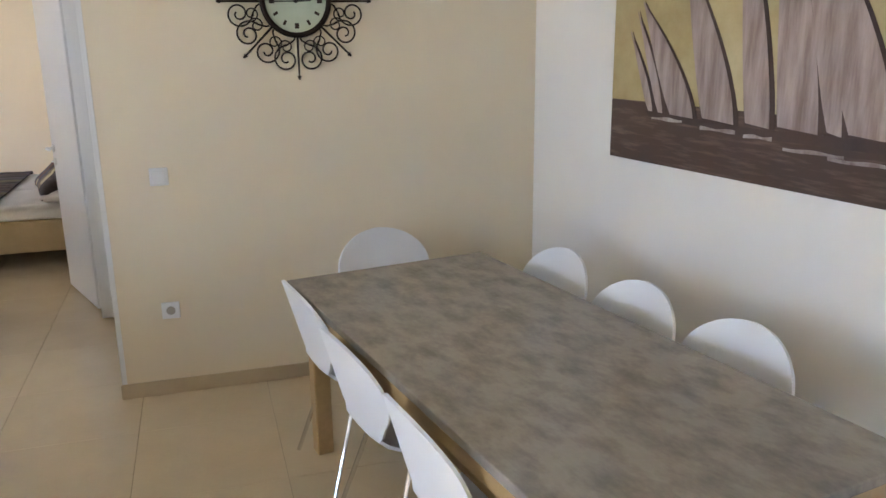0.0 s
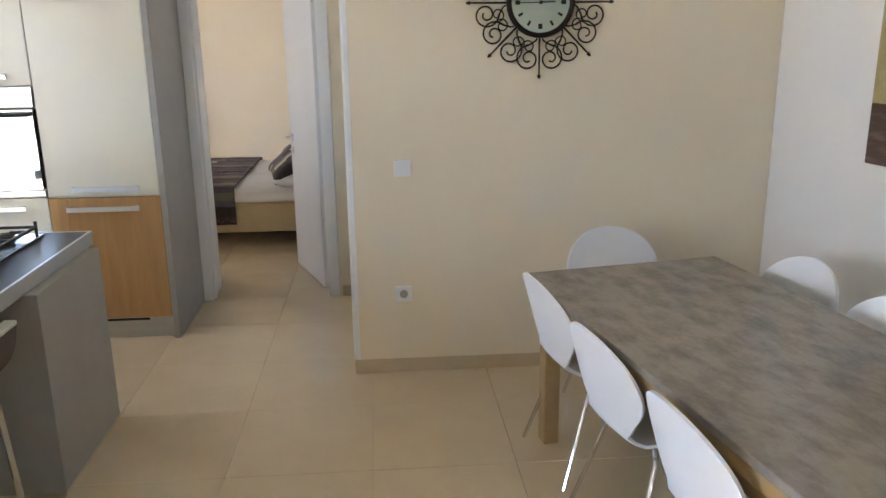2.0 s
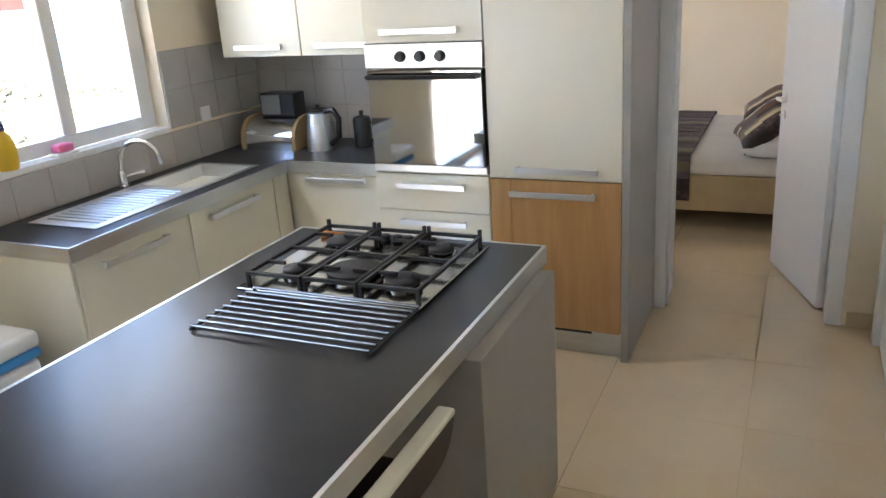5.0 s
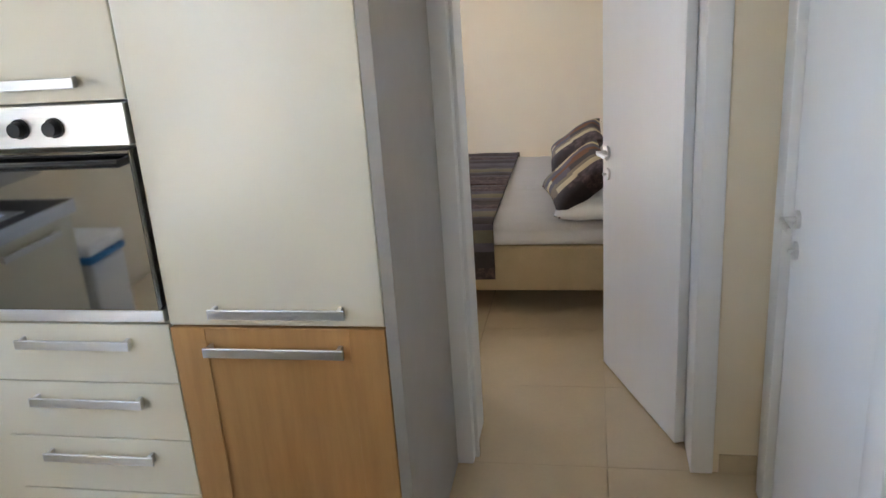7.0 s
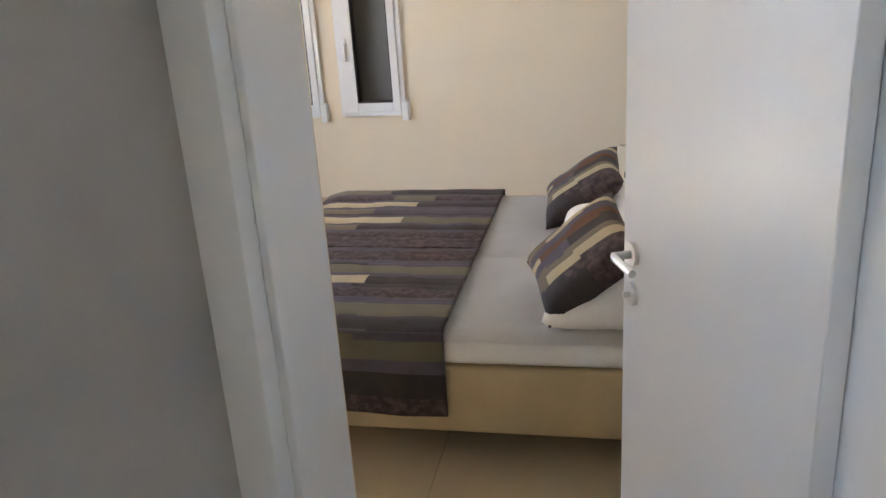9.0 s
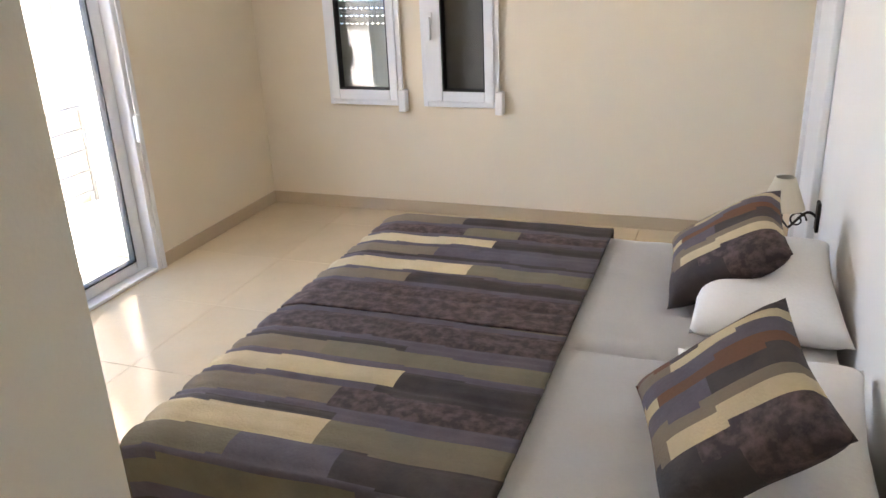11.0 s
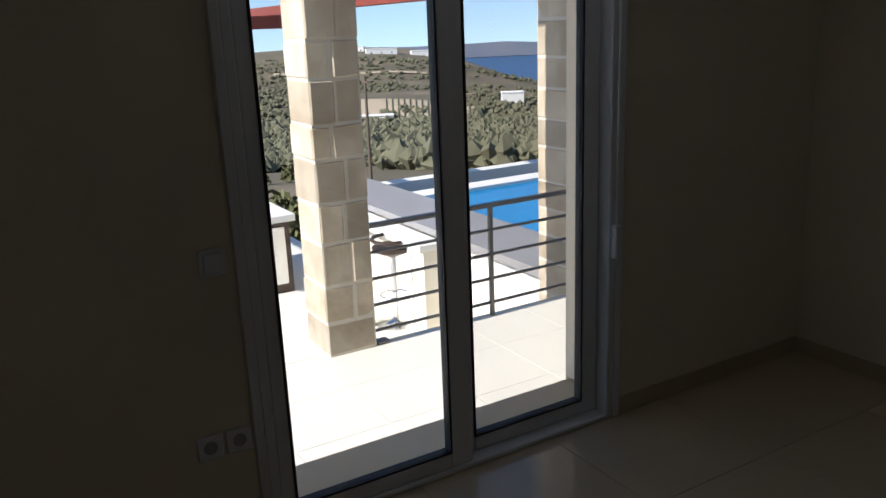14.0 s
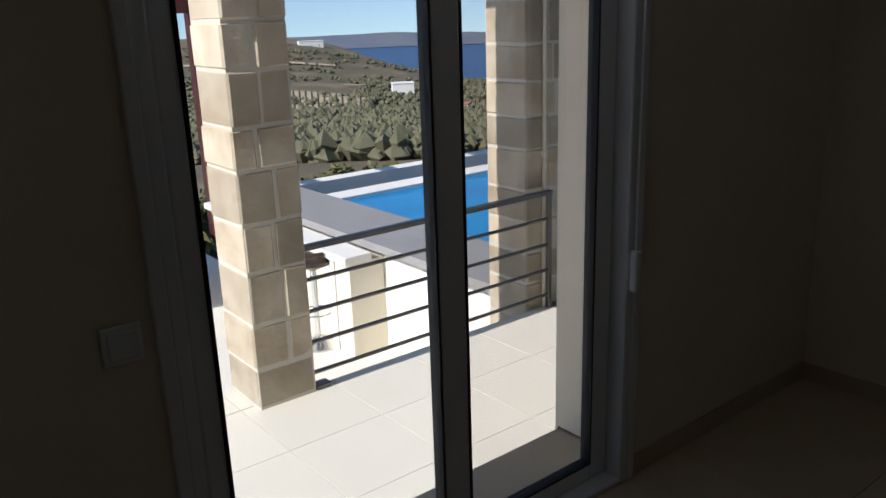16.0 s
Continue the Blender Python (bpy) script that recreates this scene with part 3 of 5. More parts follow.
# switch and socket plates
for nm, x, z, lab in (("light_switch", 2.008, 1.09, "white square light switch on the cream wall"), ("wall_socket", 2.0, 0.434, "white round power socket on the cream wall")):
    sw = thing(nm, (x, ND, z), lab, "switch" if nm == "light_switch" else "socket")
    part("plate", box(x - 0.042, ND - 0.010, z - 0.042, x + 0.042, ND - 0.0005, z + 0.042, 0.004), M_PVC, sw)
    if nm == "light_switch":
        part("rocker", box(x - 0.028, ND - 0.014, z - 0.028, x + 0.028, ND - 0.0095, z + 0.028, 0.003), M_PVC, sw)
    else:
        part("insert", cyl((x, ND - 0.0125, z), (x, ND - 0.0095, z), 0.021, seg=24), M_GREYPANEL, sw, "grey recessed socket insert")

# ---- wall clock ----
CX, CZ, CY = 2.684, 1.872, ND
clock = thing("wall_clock", (CX, CY, CZ), "round iron wall clock with a pale green face and scrollwork", "clock")
M_FACE = mat("pale_green_clock_face", (0.46, 0.52, 0.42), 0.5, second=(0.40, 0.46, 0.36), scale=9)
M_WROUGHT = mat("dark_wrought_iron", (0.035, 0.022, 0.016), 0.5, 0.6, fine=0.1)


def disc_y(x, z, y0, y1, r, seg=40):
    return cyl((x, y0, z), (x, y1, z), r, seg=seg)


part("face", disc_y(CX, CZ, CY - 0.03, CY - 0.012, 0.145), M_FACE, clock, "pale green clock face")
part("rim", tube([(CX + 0.152 * math.cos(a * math.tau / 48), CY - 0.03, CZ + 0.152 * math.sin(a * math.tau / 48)) for a in range(48)], 0.013, 10, True), M_WROUGHT, clock, smooth=True)


def radial_bar(r0, r1, ang, w, y0, y1):
    c, s = math.cos(ang), math.sin(ang)
    bm = box(r0, y0, -w / 2, r1, y1, w / 2)
    bmesh.ops.transform(bm, matrix=Matrix.Translation((CX, 0, CZ)) @ Matrix(((c, 0, -s, 0), (0, 1, 0, 0), (s, 0, c, 0), (0, 0, 0, 1))), verts=bm.verts[:])
    return bm


for k in range(12):
    part("numeral", radial_bar(0.098, 0.122, k * math.tau / 12, 0.012 if k % 3 else 0.02, CY - 0.0325, CY - 0.0301), M_WROUGHT, clock)
part("hour_hand", radial_bar(-0.01, 0.07, 0.04, 0.007, CY - 0.036, CY - 0.034), M_BLACK, clock)
part("minute_hand", radial_bar(-0.01, 0.112, math.pi + 0.02, 0.005, CY - 0.040, CY - 0.038), M_BLACK, clock)
part("boss", disc_y(CX, CZ, CY - 0.043, CY - 0.03, 0.009, 16), M_BLACK, clock)


def scroll(ang, flip):
    """Two linked spirals that stand on the rim."""
    pts = []
    for i in range(30):
        t = i / 29
        r = 0.062 * (1 - 0.8 * t)
        a = -math.pi / 2 + t * 1.6 * math.tau
        pts.append((0.225 + r * math.sin(a) * 1.0 + 0.035, 0.055 + r * math.cos(a)))
    tail = [(0.165, 0.012), (0.178, 0.020)]
    small = []
    for i in range(18):
        t = i / 17
        r = 0.034 * (1 - 0.75 * t)
        a = math.pi / 2 + t * 1.3 * math.tau
        small.append((0.205 + r * math.cos(a), 0.055 + r * math.sin(a)))
    out = []
    for chain, rad in ((tail + pts, 0.0042), (small, 0.0034)):
        ps = []
        for r, q in chain:
            q *= flip
            ps.append((CX + r * math.cos(ang) - q * math.sin(ang), CY - 0.02, CZ + r * math.sin(ang) + q * math.cos(ang)))
        out.append(tube(ps, rad, 6))
    return joined(*out)


for k in range(8):
    ang = k * math.tau / 8
    for flip in (1, -1):
        part("scroll", scroll(ang, flip), M_WROUGHT, clock, smooth=True)
    c, s = math.cos(ang), math.sin(ang)
    part("spike", joined(cyl((CX + 0.16 * c, CY - 0.02, CZ + 0.16 * s), (CX + 0.345 * c, CY - 0.02, CZ + 0.345 * s), 0.0055, 0.004, 8), cyl((CX + 0.338 * c, CY - 0.02, CZ + 0.338 * s), (CX + 0.356 * c, CY - 0.02, CZ + 0.356 * s), 0.010, 0.004, 10)), M_WROUGHT, clock, smooth=True)

# ---- sailing ship picture ----
PX = E - 0.035
PY0, PY1, PZ0, PZ1 = 2.21, 4.17, 1.178, 2.29
painting = thing("wall_picture", (E, 3.19, PZ0), "wide canvas picture of a brown sailing ship", "picture")
M_SKYP = mat("ochre_painted_sky", (0.36, 0.27, 0.11), 0.6, second=(0.52, 0.44, 0.25), scale=2.2, detail=5, fine=0.06, fine_scale=90, bump=0.2)
M_SEAP = mat("brown_painted_sea", (0.075, 0.04, 0.028), 0.55, second=(0.20, 0.125, 0.085), scale=5, stretch=(1, 1, 9), spread=(0.5, 0.8), fine=0.12, fine_scale=70, bump=0.2)
M_SAIL = mat("mauve_painted_sail", (0.42, 0.33, 0.30), 0.6, second=(0.20, 0.14, 0.12), scale=5, stretch=(1, 5, 0.6), fine=0.1, bump=0.2)
M_SAILDARK = mat("dark_sail_edge", (0.055, 0.03, 0.024), 0.6, second=(0.09, 0.05, 0.04), fine=0.1)
M_FOAM = mat("painted_foam", (0.48, 0.42, 0.38), 0.6, second=(0.2, 0.14, 0.12), scale=18, fine=0.1)
part("canvas", box(PX, PY0, 1.432, E - 0.001, PY1, PZ1, 0.003), M_SKYP, painting, "ochre sky of the picture")
part("sea", box(PX, PY0, PZ0, E - 0.001, PY1, 1.4318, 0.003), M_SEAP, painting, "brown sea of the picture")


def painted(pts, lift):
    """A painted shape on the canvas; pts are (y, z)."""
    bm = bmesh.new()
    a = [bm.verts.new((PX - lift, y, z)) for y, z in pts]
    b = [bm.verts.new((PX - lift + 0.001, y, z)) for y, z in pts]
    bm.faces.new(a)
    bm.faces.new(b[::-1])
    for i in range(len(pts)):
        j = (i + 1) % len(pts)
        bm.faces.new((a[i], b[i], b[j], a[j]))
    return bm


def sail(y_left, y_right, y_top, z0, z1, belly, lift):
    """A leaning sail with a full leech; y falls towards the ship's bow."""
    left = [(y_left + (y_top - y_left) * (t ** 0.85) + 0.2 * belly * math.sin(t * math.pi), z0 + (z1 - z0) * t) for t in [k / 10 for k in range(11)]]
    right = [(y_right + (y_top - y_right) * (t ** 1.5), z0 - 0.012 + (z1 - z0) * t) for t in [k / 10 for k in range(11)]]
    return painted(left + right[::-1], lift)


for dl, dr, dt, zt, bl in ((0.25, 0.29, 0.12, 1.72, 0.0), (0.31, 0.35, 0.16, 1.80, 0.0), (0.38, 0.525, 0.19, 1.84, 0.02), (0.56, 0.735, 0.43, 2.0, 0.03), (0.775, 0.90, 0.70, 2.2, 0.05), (0.92, 1.10, 0.87, 2.24, 0.05), (1.12, 1.19, 0.93, 2.2, 0.0), (1.20, 1.37, 0.97, 2.16, 0.0)):
    yl, yr, yt = PY1 - dl, PY1 - dr, PY1 - dt
    part("sail", sail(yl, yr - 0.012, yt - 0.008, 1.385, zt, bl, 0.003), M_SAILDARK, painting)
    part("sail", sail(yl - 0.004, yr + 0.010, yt, 1.392, zt, bl, 0.0055), M_SAIL, painting)
part("hull", painted([(PY1 - a, z) for a, z in ((0.23, 1.398), (0.75, 1.375), (1.39, 1.385), (1.36, 1.345), (0.75, 1.345), (0.26, 1.375))], 0.0075), M_SAILDARK, painting)
for d0, d1, z in ((0.28, 0.46, 1.368), (0.56, 0.74, 1.352), (0.78, 0.91, 1.345), (0.96, 1.20, 1.318), (1.14, 1.37, 1.306)):
    y0, y1 = PY1 - d0, PY1 - d1
    n = 9
    top = [(y0 + (y1 - y0) * k / n, z + 0.008 + 0.003 * math.sin(k * 0.9 + y0 * 9)) for k in range(n + 1)]
    low = [(y0 + (y1 - y0) * k / n, z - 0.004 + 0.002 * math.sin(k * 0.7 + y0 * 5)) for k in range(n + 1)]
    part("foam", painted(top + low[::-1], 0.0095), M_FOAM, painting)

painting.matrix_basis = SLANT @ painting.matrix_basis

# ---- kitchen ----
ZC = 0.885


def bar_handle(parent, a, b, z, front, axis, out):
    """A flat steel bar handle; along x on a front at y, or along y on a front at x."""
    h = 0.014
    if axis == "x":
        part("handle", joined(box(a, front - 0.032, z - h, b, front - 0.024, z + h, 0.002), box(a + 0.01, front - 0.026, z - h, a + 0.02, front, z + h), box(b - 0.02, front - 0.026, z - h, b - 0.01, front, z + h)), M_STEEL, parent, "flat brushed steel bar handle")
    else:
        part("handle", joined(box(front + 0.024, a, z - h, front + 0.032, b, z + h, 0.002), box(front, a + 0.01, z - h, front + 0.026, a + 0.02, z + h), box(front, b - 0.02, z - h, front + 0.026, b - 0.01, z + h)), M_STEEL, parent, "flat brushed steel bar handle")


YF = 5.482
# tall fridge unit
fr = thing("fridge_cabinet", (0.34, 5.8, 0), "tall built-in fridge cabinet, cream door above oak door", "cabinet")
part("body", box(0.033, YF + 0.022, 0.13, 0.645, YD - 0.003, 2.25), M_CREAM, fr)
up = part("upper_door", box(0.034, YF, 0.868, 0.645, YF + 0.020, 2.25, 0.003), M_CREAM, fr, "cream lacquered upper door")
bar_handle(up, 0.165, 0.547, 0.912, YF, "x", -1)
lo = part("lower_door", box(0.034, YF, 0.14, 0.645, YF + 0.020, 0.862, 0.003), M_OAK, fr, "honey oak lower door")
for a, b in ((0.034, 0.135), (0.545, 0.645)):
    part("stile", box(a, YF - 0.004, 0.14, b, YF - 0.0002, 0.862, 0.002), M_OAK, lo)
bar_handle(lo, 0.135, 0.535, 0.80, YF - 0.004, "x", -1)
part("plinth", box(0.034, YF + 0.05, 0, 0.645, YF + 0.065, 0.128), M_ALU, fr, "aluminium plinth with a vent slot")
part("vent", box(0.24, YF + 0.047, 0.105, 0.50, YF + 0.052, 0.125), M_BLACK, fr)
single("end_panel", box(0.648, YF - 0.004, 0, 0.682, YD - 0.003, 2.25, 0.002), M_GREYPANEL, "tall grey end panel beside the fridge", "panel")

# oven tower
ot = thing("oven_cabinet", (-0.27, 5.8, 0), "tall cream oven cabinet with four drawers", "cabinet")
part("body", boxes((-0.568, YF + 0.022, 0.13, 0.029, YD - 0.003, 0.872), (-0.568, YF + 0.022, 1.485, 0.029, YD - 0.003, 2.25), (-0.568, YF + 0.06, 0.872, 0.029, YD - 0.003, 1.485)), M_CREAM, ot)
for k in range(4):
    z1 = 0.868 - k * 0.186
    dr = part("drawer", box(-0.567, YF, z1 - 0.183, 0.029, YF + 0.020, z1, 0.003), M_CREAM, ot)
    bar_handle(dr, -0.445, -0.085, z1 - 0.055, YF, "x", -1)
td = part("top_door", box(-0.567, YF, 1.488, 0.029, YF + 0.020, 2.25, 0.003), M_CREAM, ot)
bar_handle(td, -0.47, -0.085, 1.537, YF, "x", -1)
part("plinth", box(-0.567, YF + 0.05, 0, 0.029, YF + 0.065, 0.128), M_ALU, ot)
oven = thing("oven", (-0.27, YF, 0.88), "built-in steel oven with a dark mirror glass door", "oven")
part("control_panel", box(-0.565, YF - 0.012, 1.372, 0.027, YF + 0.05, 1.482, 0.003), M_STEEL, oven, "brushed steel control panel")
for x in (-0.375, -0.275, -0.175):
    part("knob", joined(cyl((x, YF - 0.020, 1.425), (x, YF - 0.012, 1.425), 0.026, seg=24), cyl((x, YF - 0.042, 1.425), (x, YF - 0.020, 1.425), 0.019, 0.021, 24)), M_BLACK, oven, "black control knob", True)
part("door_glass", box(-0.558, YF - 0.014, 0.916, 0.020, YF + 0.045, 1.362, 0.003), M_OVENGLASS, oven, "mirror-dark oven door glass")
part("door_trim", box(-0.565, YF - 0.010, 0.878, 0.027, YF + 0.04, 0.914, 0.003), M_STEEL, oven)
part("handle", joined(tube([(-0.545, YF - 0.014, 1.335), (-0.545, YF - 0.05, 1.335), (-0.27, YF - 0.058, 1.335), (0.007, YF - 0.05, 1.335), (0.007, YF - 0.014, 1.335)], 0.011, 8)), M_BLACK, oven, "black bowed door handle", True)

# base units and worktop
CXF, CYF, CEND = -1.15, 5.565, 4.13
for k, (a, b) in enumerate(((4.145, 4.80), (4.80, 5.455))):
    bu = thing("base_cabinet", (-1.4, (a + b) / 2, 0), "cream lacquered base cabinet under the sink worktop", "cabinet", "kitchen base cabinets")
    part("body", box(W + 0.004, a + 0.002, 0.13, CXF - 0.042, b - 0.002, ZC - 0.061), M_CREAM, bu)
    dd = part("door", box(CXF - 0.040, a + 0.002, 0.14, CXF - 0.020, b - 0.002, ZC - 0.066, 0.003), M_CREAM, bu)
    bar_handle(dd, a + 0.12, b - 0.16, 0.765, CXF - 0.020, "y", 1)
    part("plinth", box(CXF - 0.09, a + 0.002, 0, CXF - 0.075, b - 0.002, 0.128), M_ALU, bu)
bu = thing("base_cabinet", (-0.87, 5.8, 0), "cream lacquered corner base cabinet beside the oven", "cabinet", "kitchen base cabinets")
part("body", box(-1.185, CYF + 0.042, 0.13, -0.571, YD - 0.003, ZC - 0.061), M_CREAM, bu)
dd = part("door", box(-1.13, CYF + 0.018, 0.14, -0.571, CYF + 0.038, ZC - 0.066, 0.003), M_CREAM, bu)
bar_handle(dd, -1.04, -0.68, 0.79, CYF + 0.018, "x", -1)
part("filler", box(-1.19, 5.457, 0.14, -1.17, CYF + 0.018, ZC - 0.066), M_CREAM, bu)
part("plinth", box(-1.17, CYF + 0.09, 0, -0.571, CYF + 0.105, 0.128), M_ALU, bu)
wt = thing("kitchen_worktop", (-1.4, 5.2, ZC), "black laminate L-shaped worktop with a pale metal edge", "worktop")
SX0, SX1, SY0, SY1 = -1.60, -1.27, 4.98, 5.42
part("top", boxes((W + 0.003, CEND, ZC - 0.058, CXF - 0.012, SY0, ZC), (W + 0.003, SY1, ZC - 0.058, CXF - 0.012, YD - 0.003, ZC), (W + 0.003, SY0, ZC - 0.058, SX0, SY1, ZC), (SX1, SY0, ZC - 0.058, CXF - 0.012, SY1, ZC), (CXF - 0.012, CYF + 0.012, ZC - 0.058, -0.571, YD - 0.003, ZC)), M_BLACKTOP, wt)
part("metal_edge", boxes((CXF - 0.0118, CEND, ZC - 0.06, CXF, CYF, ZC + 0.0008), (CXF, CYF, ZC - 0.06, -0.571, CYF + 0.0118, ZC + 0.0008), (W + 0.003, CEND - 0.012, ZC - 0.06, CXF, CEND - 0.0002, ZC + 0.0008)), M_ALU, wt, "pale metal worktop edge")
single("end_panel", box(W + 0.004, CEND + 0.0, 0, CXF - 0.03, CEND + 0.014, ZC - 0.062, 0.002), M_CREAM, "cream end panel of the sink run", "panel")

# sink, drainer, tap
sk = thing("sink", (-1.44, 5.0, ZC), "stainless steel sink bowl with a ribbed drainer", "sink")
part("bowl", boxes((SX0, SY0, ZC - 0.17, SX1, SY1, ZC - 0.165), (SX0, SY0, ZC - 0.165, SX0 + 0.004, SY1, ZC + 0.003), (SX1 - 0.004, SY0, ZC - 0.165, SX1, SY1, ZC + 0.003), (SX0 + 0.004, SY0, ZC - 0.165, SX1 - 0.004, SY0 + 0.004, ZC + 0.003), (SX0 + 0.004, SY1 - 0.004, ZC - 0.165, SX1 - 0.004, SY1, ZC + 0.003)), M_STEEL, sk)
part("rim", boxes((SX0 - 0.03, 4.34, ZC + 0.001, SX1 + 0.03, SY0, ZC + 0.004), (SX0 - 0.03, SY1, ZC + 0.001, SX1 + 0.03, SY1 + 0.03, ZC + 0.004), (SX0 - 0.03, SY0, ZC + 0.001, SX0, SY1, ZC + 0.004), (SX1, SY0, ZC + 0.001, SX1 + 0.03, SY1, ZC + 0.004)), M_STEEL, sk)
for k in range(14):
    part("rib", box(SX0 + 0.015, 4.40 + k * 0.038, ZC + 0.0038, SX1 - 0.015, 4.414 + k * 0.038, ZC + 0.009, 0.003, 1), M_STEEL, sk)
tap = thing("kitchen_tap", (-1.65, 4.93, ZC), "chrome swan-neck mixer tap behind the sink", "tap")
part("base", lathe([(0.028, 0), (0.028, 0.01), (0.022, 0.015), (0.022, 0.07), (0.015, 0.085)], (-1.665, 4.93, ZC + 0.0002), 20), M_CHROME, tap, smooth=True)
part("spout", tube([(-1.665, 4.93, ZC + 0.08), (-1.665, 4.94, ZC + 0.14)] + [(-1.665 + 0.10 - 0.10 * math.cos(a), 4.94 + 0.015 * a, ZC + 0.14 + 0.085 * math.sin(a)) for a in [k * math.pi / 12 for k in range(1, 12)]] + [(-1.462, 4.99, ZC + 0.11)], 0.012, 10), M_CHROME, tap, smooth=True)
part("lever", tube([(-1.645, 4.94, ZC + 0.055), (-1.61, 4.96, ZC + 0.065), (-1.575, 4.99, ZC + 0.07)], 0.008, 8), M_CHROME, tap, smooth=True)

# wall cupboards
YU = 5.735
for x0, x1 in ((-1.60, -1.09), (-1.088, -0.573)):
    wc = thing("wall_cupboard", ((x0 + x1) / 2, 5.95, 1.41), "cream lacquered wall cupboard with two flap doors", "cupboard", "kitchen wall cupboards")
    part("body", box(x0 + 0.001, YU + 0.022, 1.41, x1 - 0.001, YD - 0.003, 2.25), M_CREAM, wc)
    for z0, z1 in ((1.412, 1.724), (1.729, 2.25)):
        dd = part("flap_door", box(x0 + 0.002, YU, z0, x1 - 0.002, YU + 0.020, z1, 0.003), M_CREAM, wc)
        bar_handle(dd, x0 + 0.10, x0 + 0.40, z0 + 0.05, YU, "x", -1)

# island
IX0, IX1, IY0, IY1 = -0.40, 0.58, 1.95, 4.565
isl = thing("kitchen_island", (0.1, 3.3, 0), "kitchen island with a black top and pale metal edge", "island")
part("top", box(IX0 + 0.012, IY0 + 0.012, ZC - 0.058, IX1 - 0.012, IY1 - 0.012, ZC), M_BLACKTOP, isl, "black laminate island top")
part("metal_edge", boxes((IX0, IY0, ZC - 0.06, IX0 + 0.0118, IY1, ZC + 0.0008), (IX1 - 0.0118, IY0, ZC - 0.06, IX1, IY1, ZC + 0.0008), (IX0 + 0.0118, IY0, ZC - 0.06, IX1 - 0.0118, IY0 + 0.0118, ZC + 0.0008), (IX0 + 0.0118, IY1 - 0.0118, ZC - 0.06, IX1 - 0.0118, IY1, ZC + 0.0008)), M_ALU, isl, "pale metal edge")
part("hob_block", box(IX0 + 0.03, 3.82, 0.0, IX1 + 0.045, 4.50, ZC - 0.062, 0.002), M_GREYPANEL, isl, "grey laminate block under the hob")
part("back_panel", box(IX0 + 0.03, IY0 + 0.05, 0.0, 0.225, 3.8195, ZC - 0.062, 0.002), M_GREYPANEL, isl, "recessed grey panel")


def bar_stool(y):
    st = thing("bar_stool", (0.45, y, 0), "brown leather bar stool tucked under the island", "stool", "stools at the island")
    part("seat", box(0.24, y - 0.20, 0.60, 0.56, y + 0.20, 0.66, 0.025, 3), M_BROWN, st, smooth=True)
    bm = bmesh.new()
    n = 24
    out = []
    for k in range(n + 1):
        a = math.pi * k / n
        s = math.copysign(abs(math.cos(a)) ** 0.35, math.cos(a))
        out.append((0.235 * s, -0.135 * math.sin(a) ** 0.6))
    fa = [bm.verts.new((0.632 + 0.02 * (q[1] / 0.135), y + q[0], 0.795 + q[1])) for q in out]
    fb = [bm.verts.new((0.612 + 0.02 * (q[1] / 0.135), y + q[0], 0.795 + q[1])) for q in out]
    bm.faces.new(fa)
    bm.faces.new(fb[::-1])
    for i in range(n + 1):
        j = (i + 1) % (n + 1)
        bm.faces.new((fa[i], fb[i], fb[j], fa[j]))
    br = part("backrest", bm, M_BROWN, st, "rounded dark brown backrest")
    part("rim", joined(box(0.588, y - 0.235, 0.781, 0.634, y + 0.235, 0.799, 0.006), box(0.59, y - 0.232, 0.68, 0.604, y + 0.20, 0.780, 0.004)), M_CREAM, br, "cream backrest edge")
    for sx in (0.28, 0.55):
        for sy in (-1, 1):
            part("leg", tube([(sx, y + sy * 0.16, 0.60), (sx + (0.03 if sx > 0.4 else -0.03), y + sy * 0.19, 0.006)], 0.013, 8), M_CHROME, st, "chrome leg", True)
    part("back_post", joined(tube([(0.56, y - 0.15, 0.63), (0.60, y - 0.15, 0.72)], 0.010, 8), tube([(0.56, y + 0.15, 0.63), (0.60, y + 0.15, 0.72)], 0.010, 8)), M_CHROME, st, smooth=True)


bar_stool(3.39)
bar_stool(2.62)

# gas hob
HX0, HX1, HY0, HY1 = -0.235, 0.40, 3.94, 4.50
HZ = ZC + 0.001
hob = thing("gas_hob", (0.08, 4.2, ZC), "stainless steel gas hob with black pan supports", "hob")
part("plate", box(HX0, HY0, HZ, HX1, HY1, HZ + 0.010, 0.004), M_HOB, hob, "stainless steel plate")
for bx, by, r in ((-0.10, 4.08, 0.035), (-0.10, 4.37, 0.045), (0.09, 4.12, 0.07), (0.28, 4.08, 0.045), (0.28, 4.37, 0.035)):
    bn = part("burner", lathe([(r * 1.35, 0), (r * 1.35, 0.006), (r * 1.1, 0.010), (r * 1.1, 0.016)], (bx, by, HZ + 0.0102), 24), M_HOB, hob, smooth=True)
    part("cap", lathe([(r * 1.25, 0.0162), (r * 1.25, 0.026), (r * 1.1, 0.030)], (bx, by, HZ + 0.0102), 24), M_IRON, bn, "black burner cap", True)
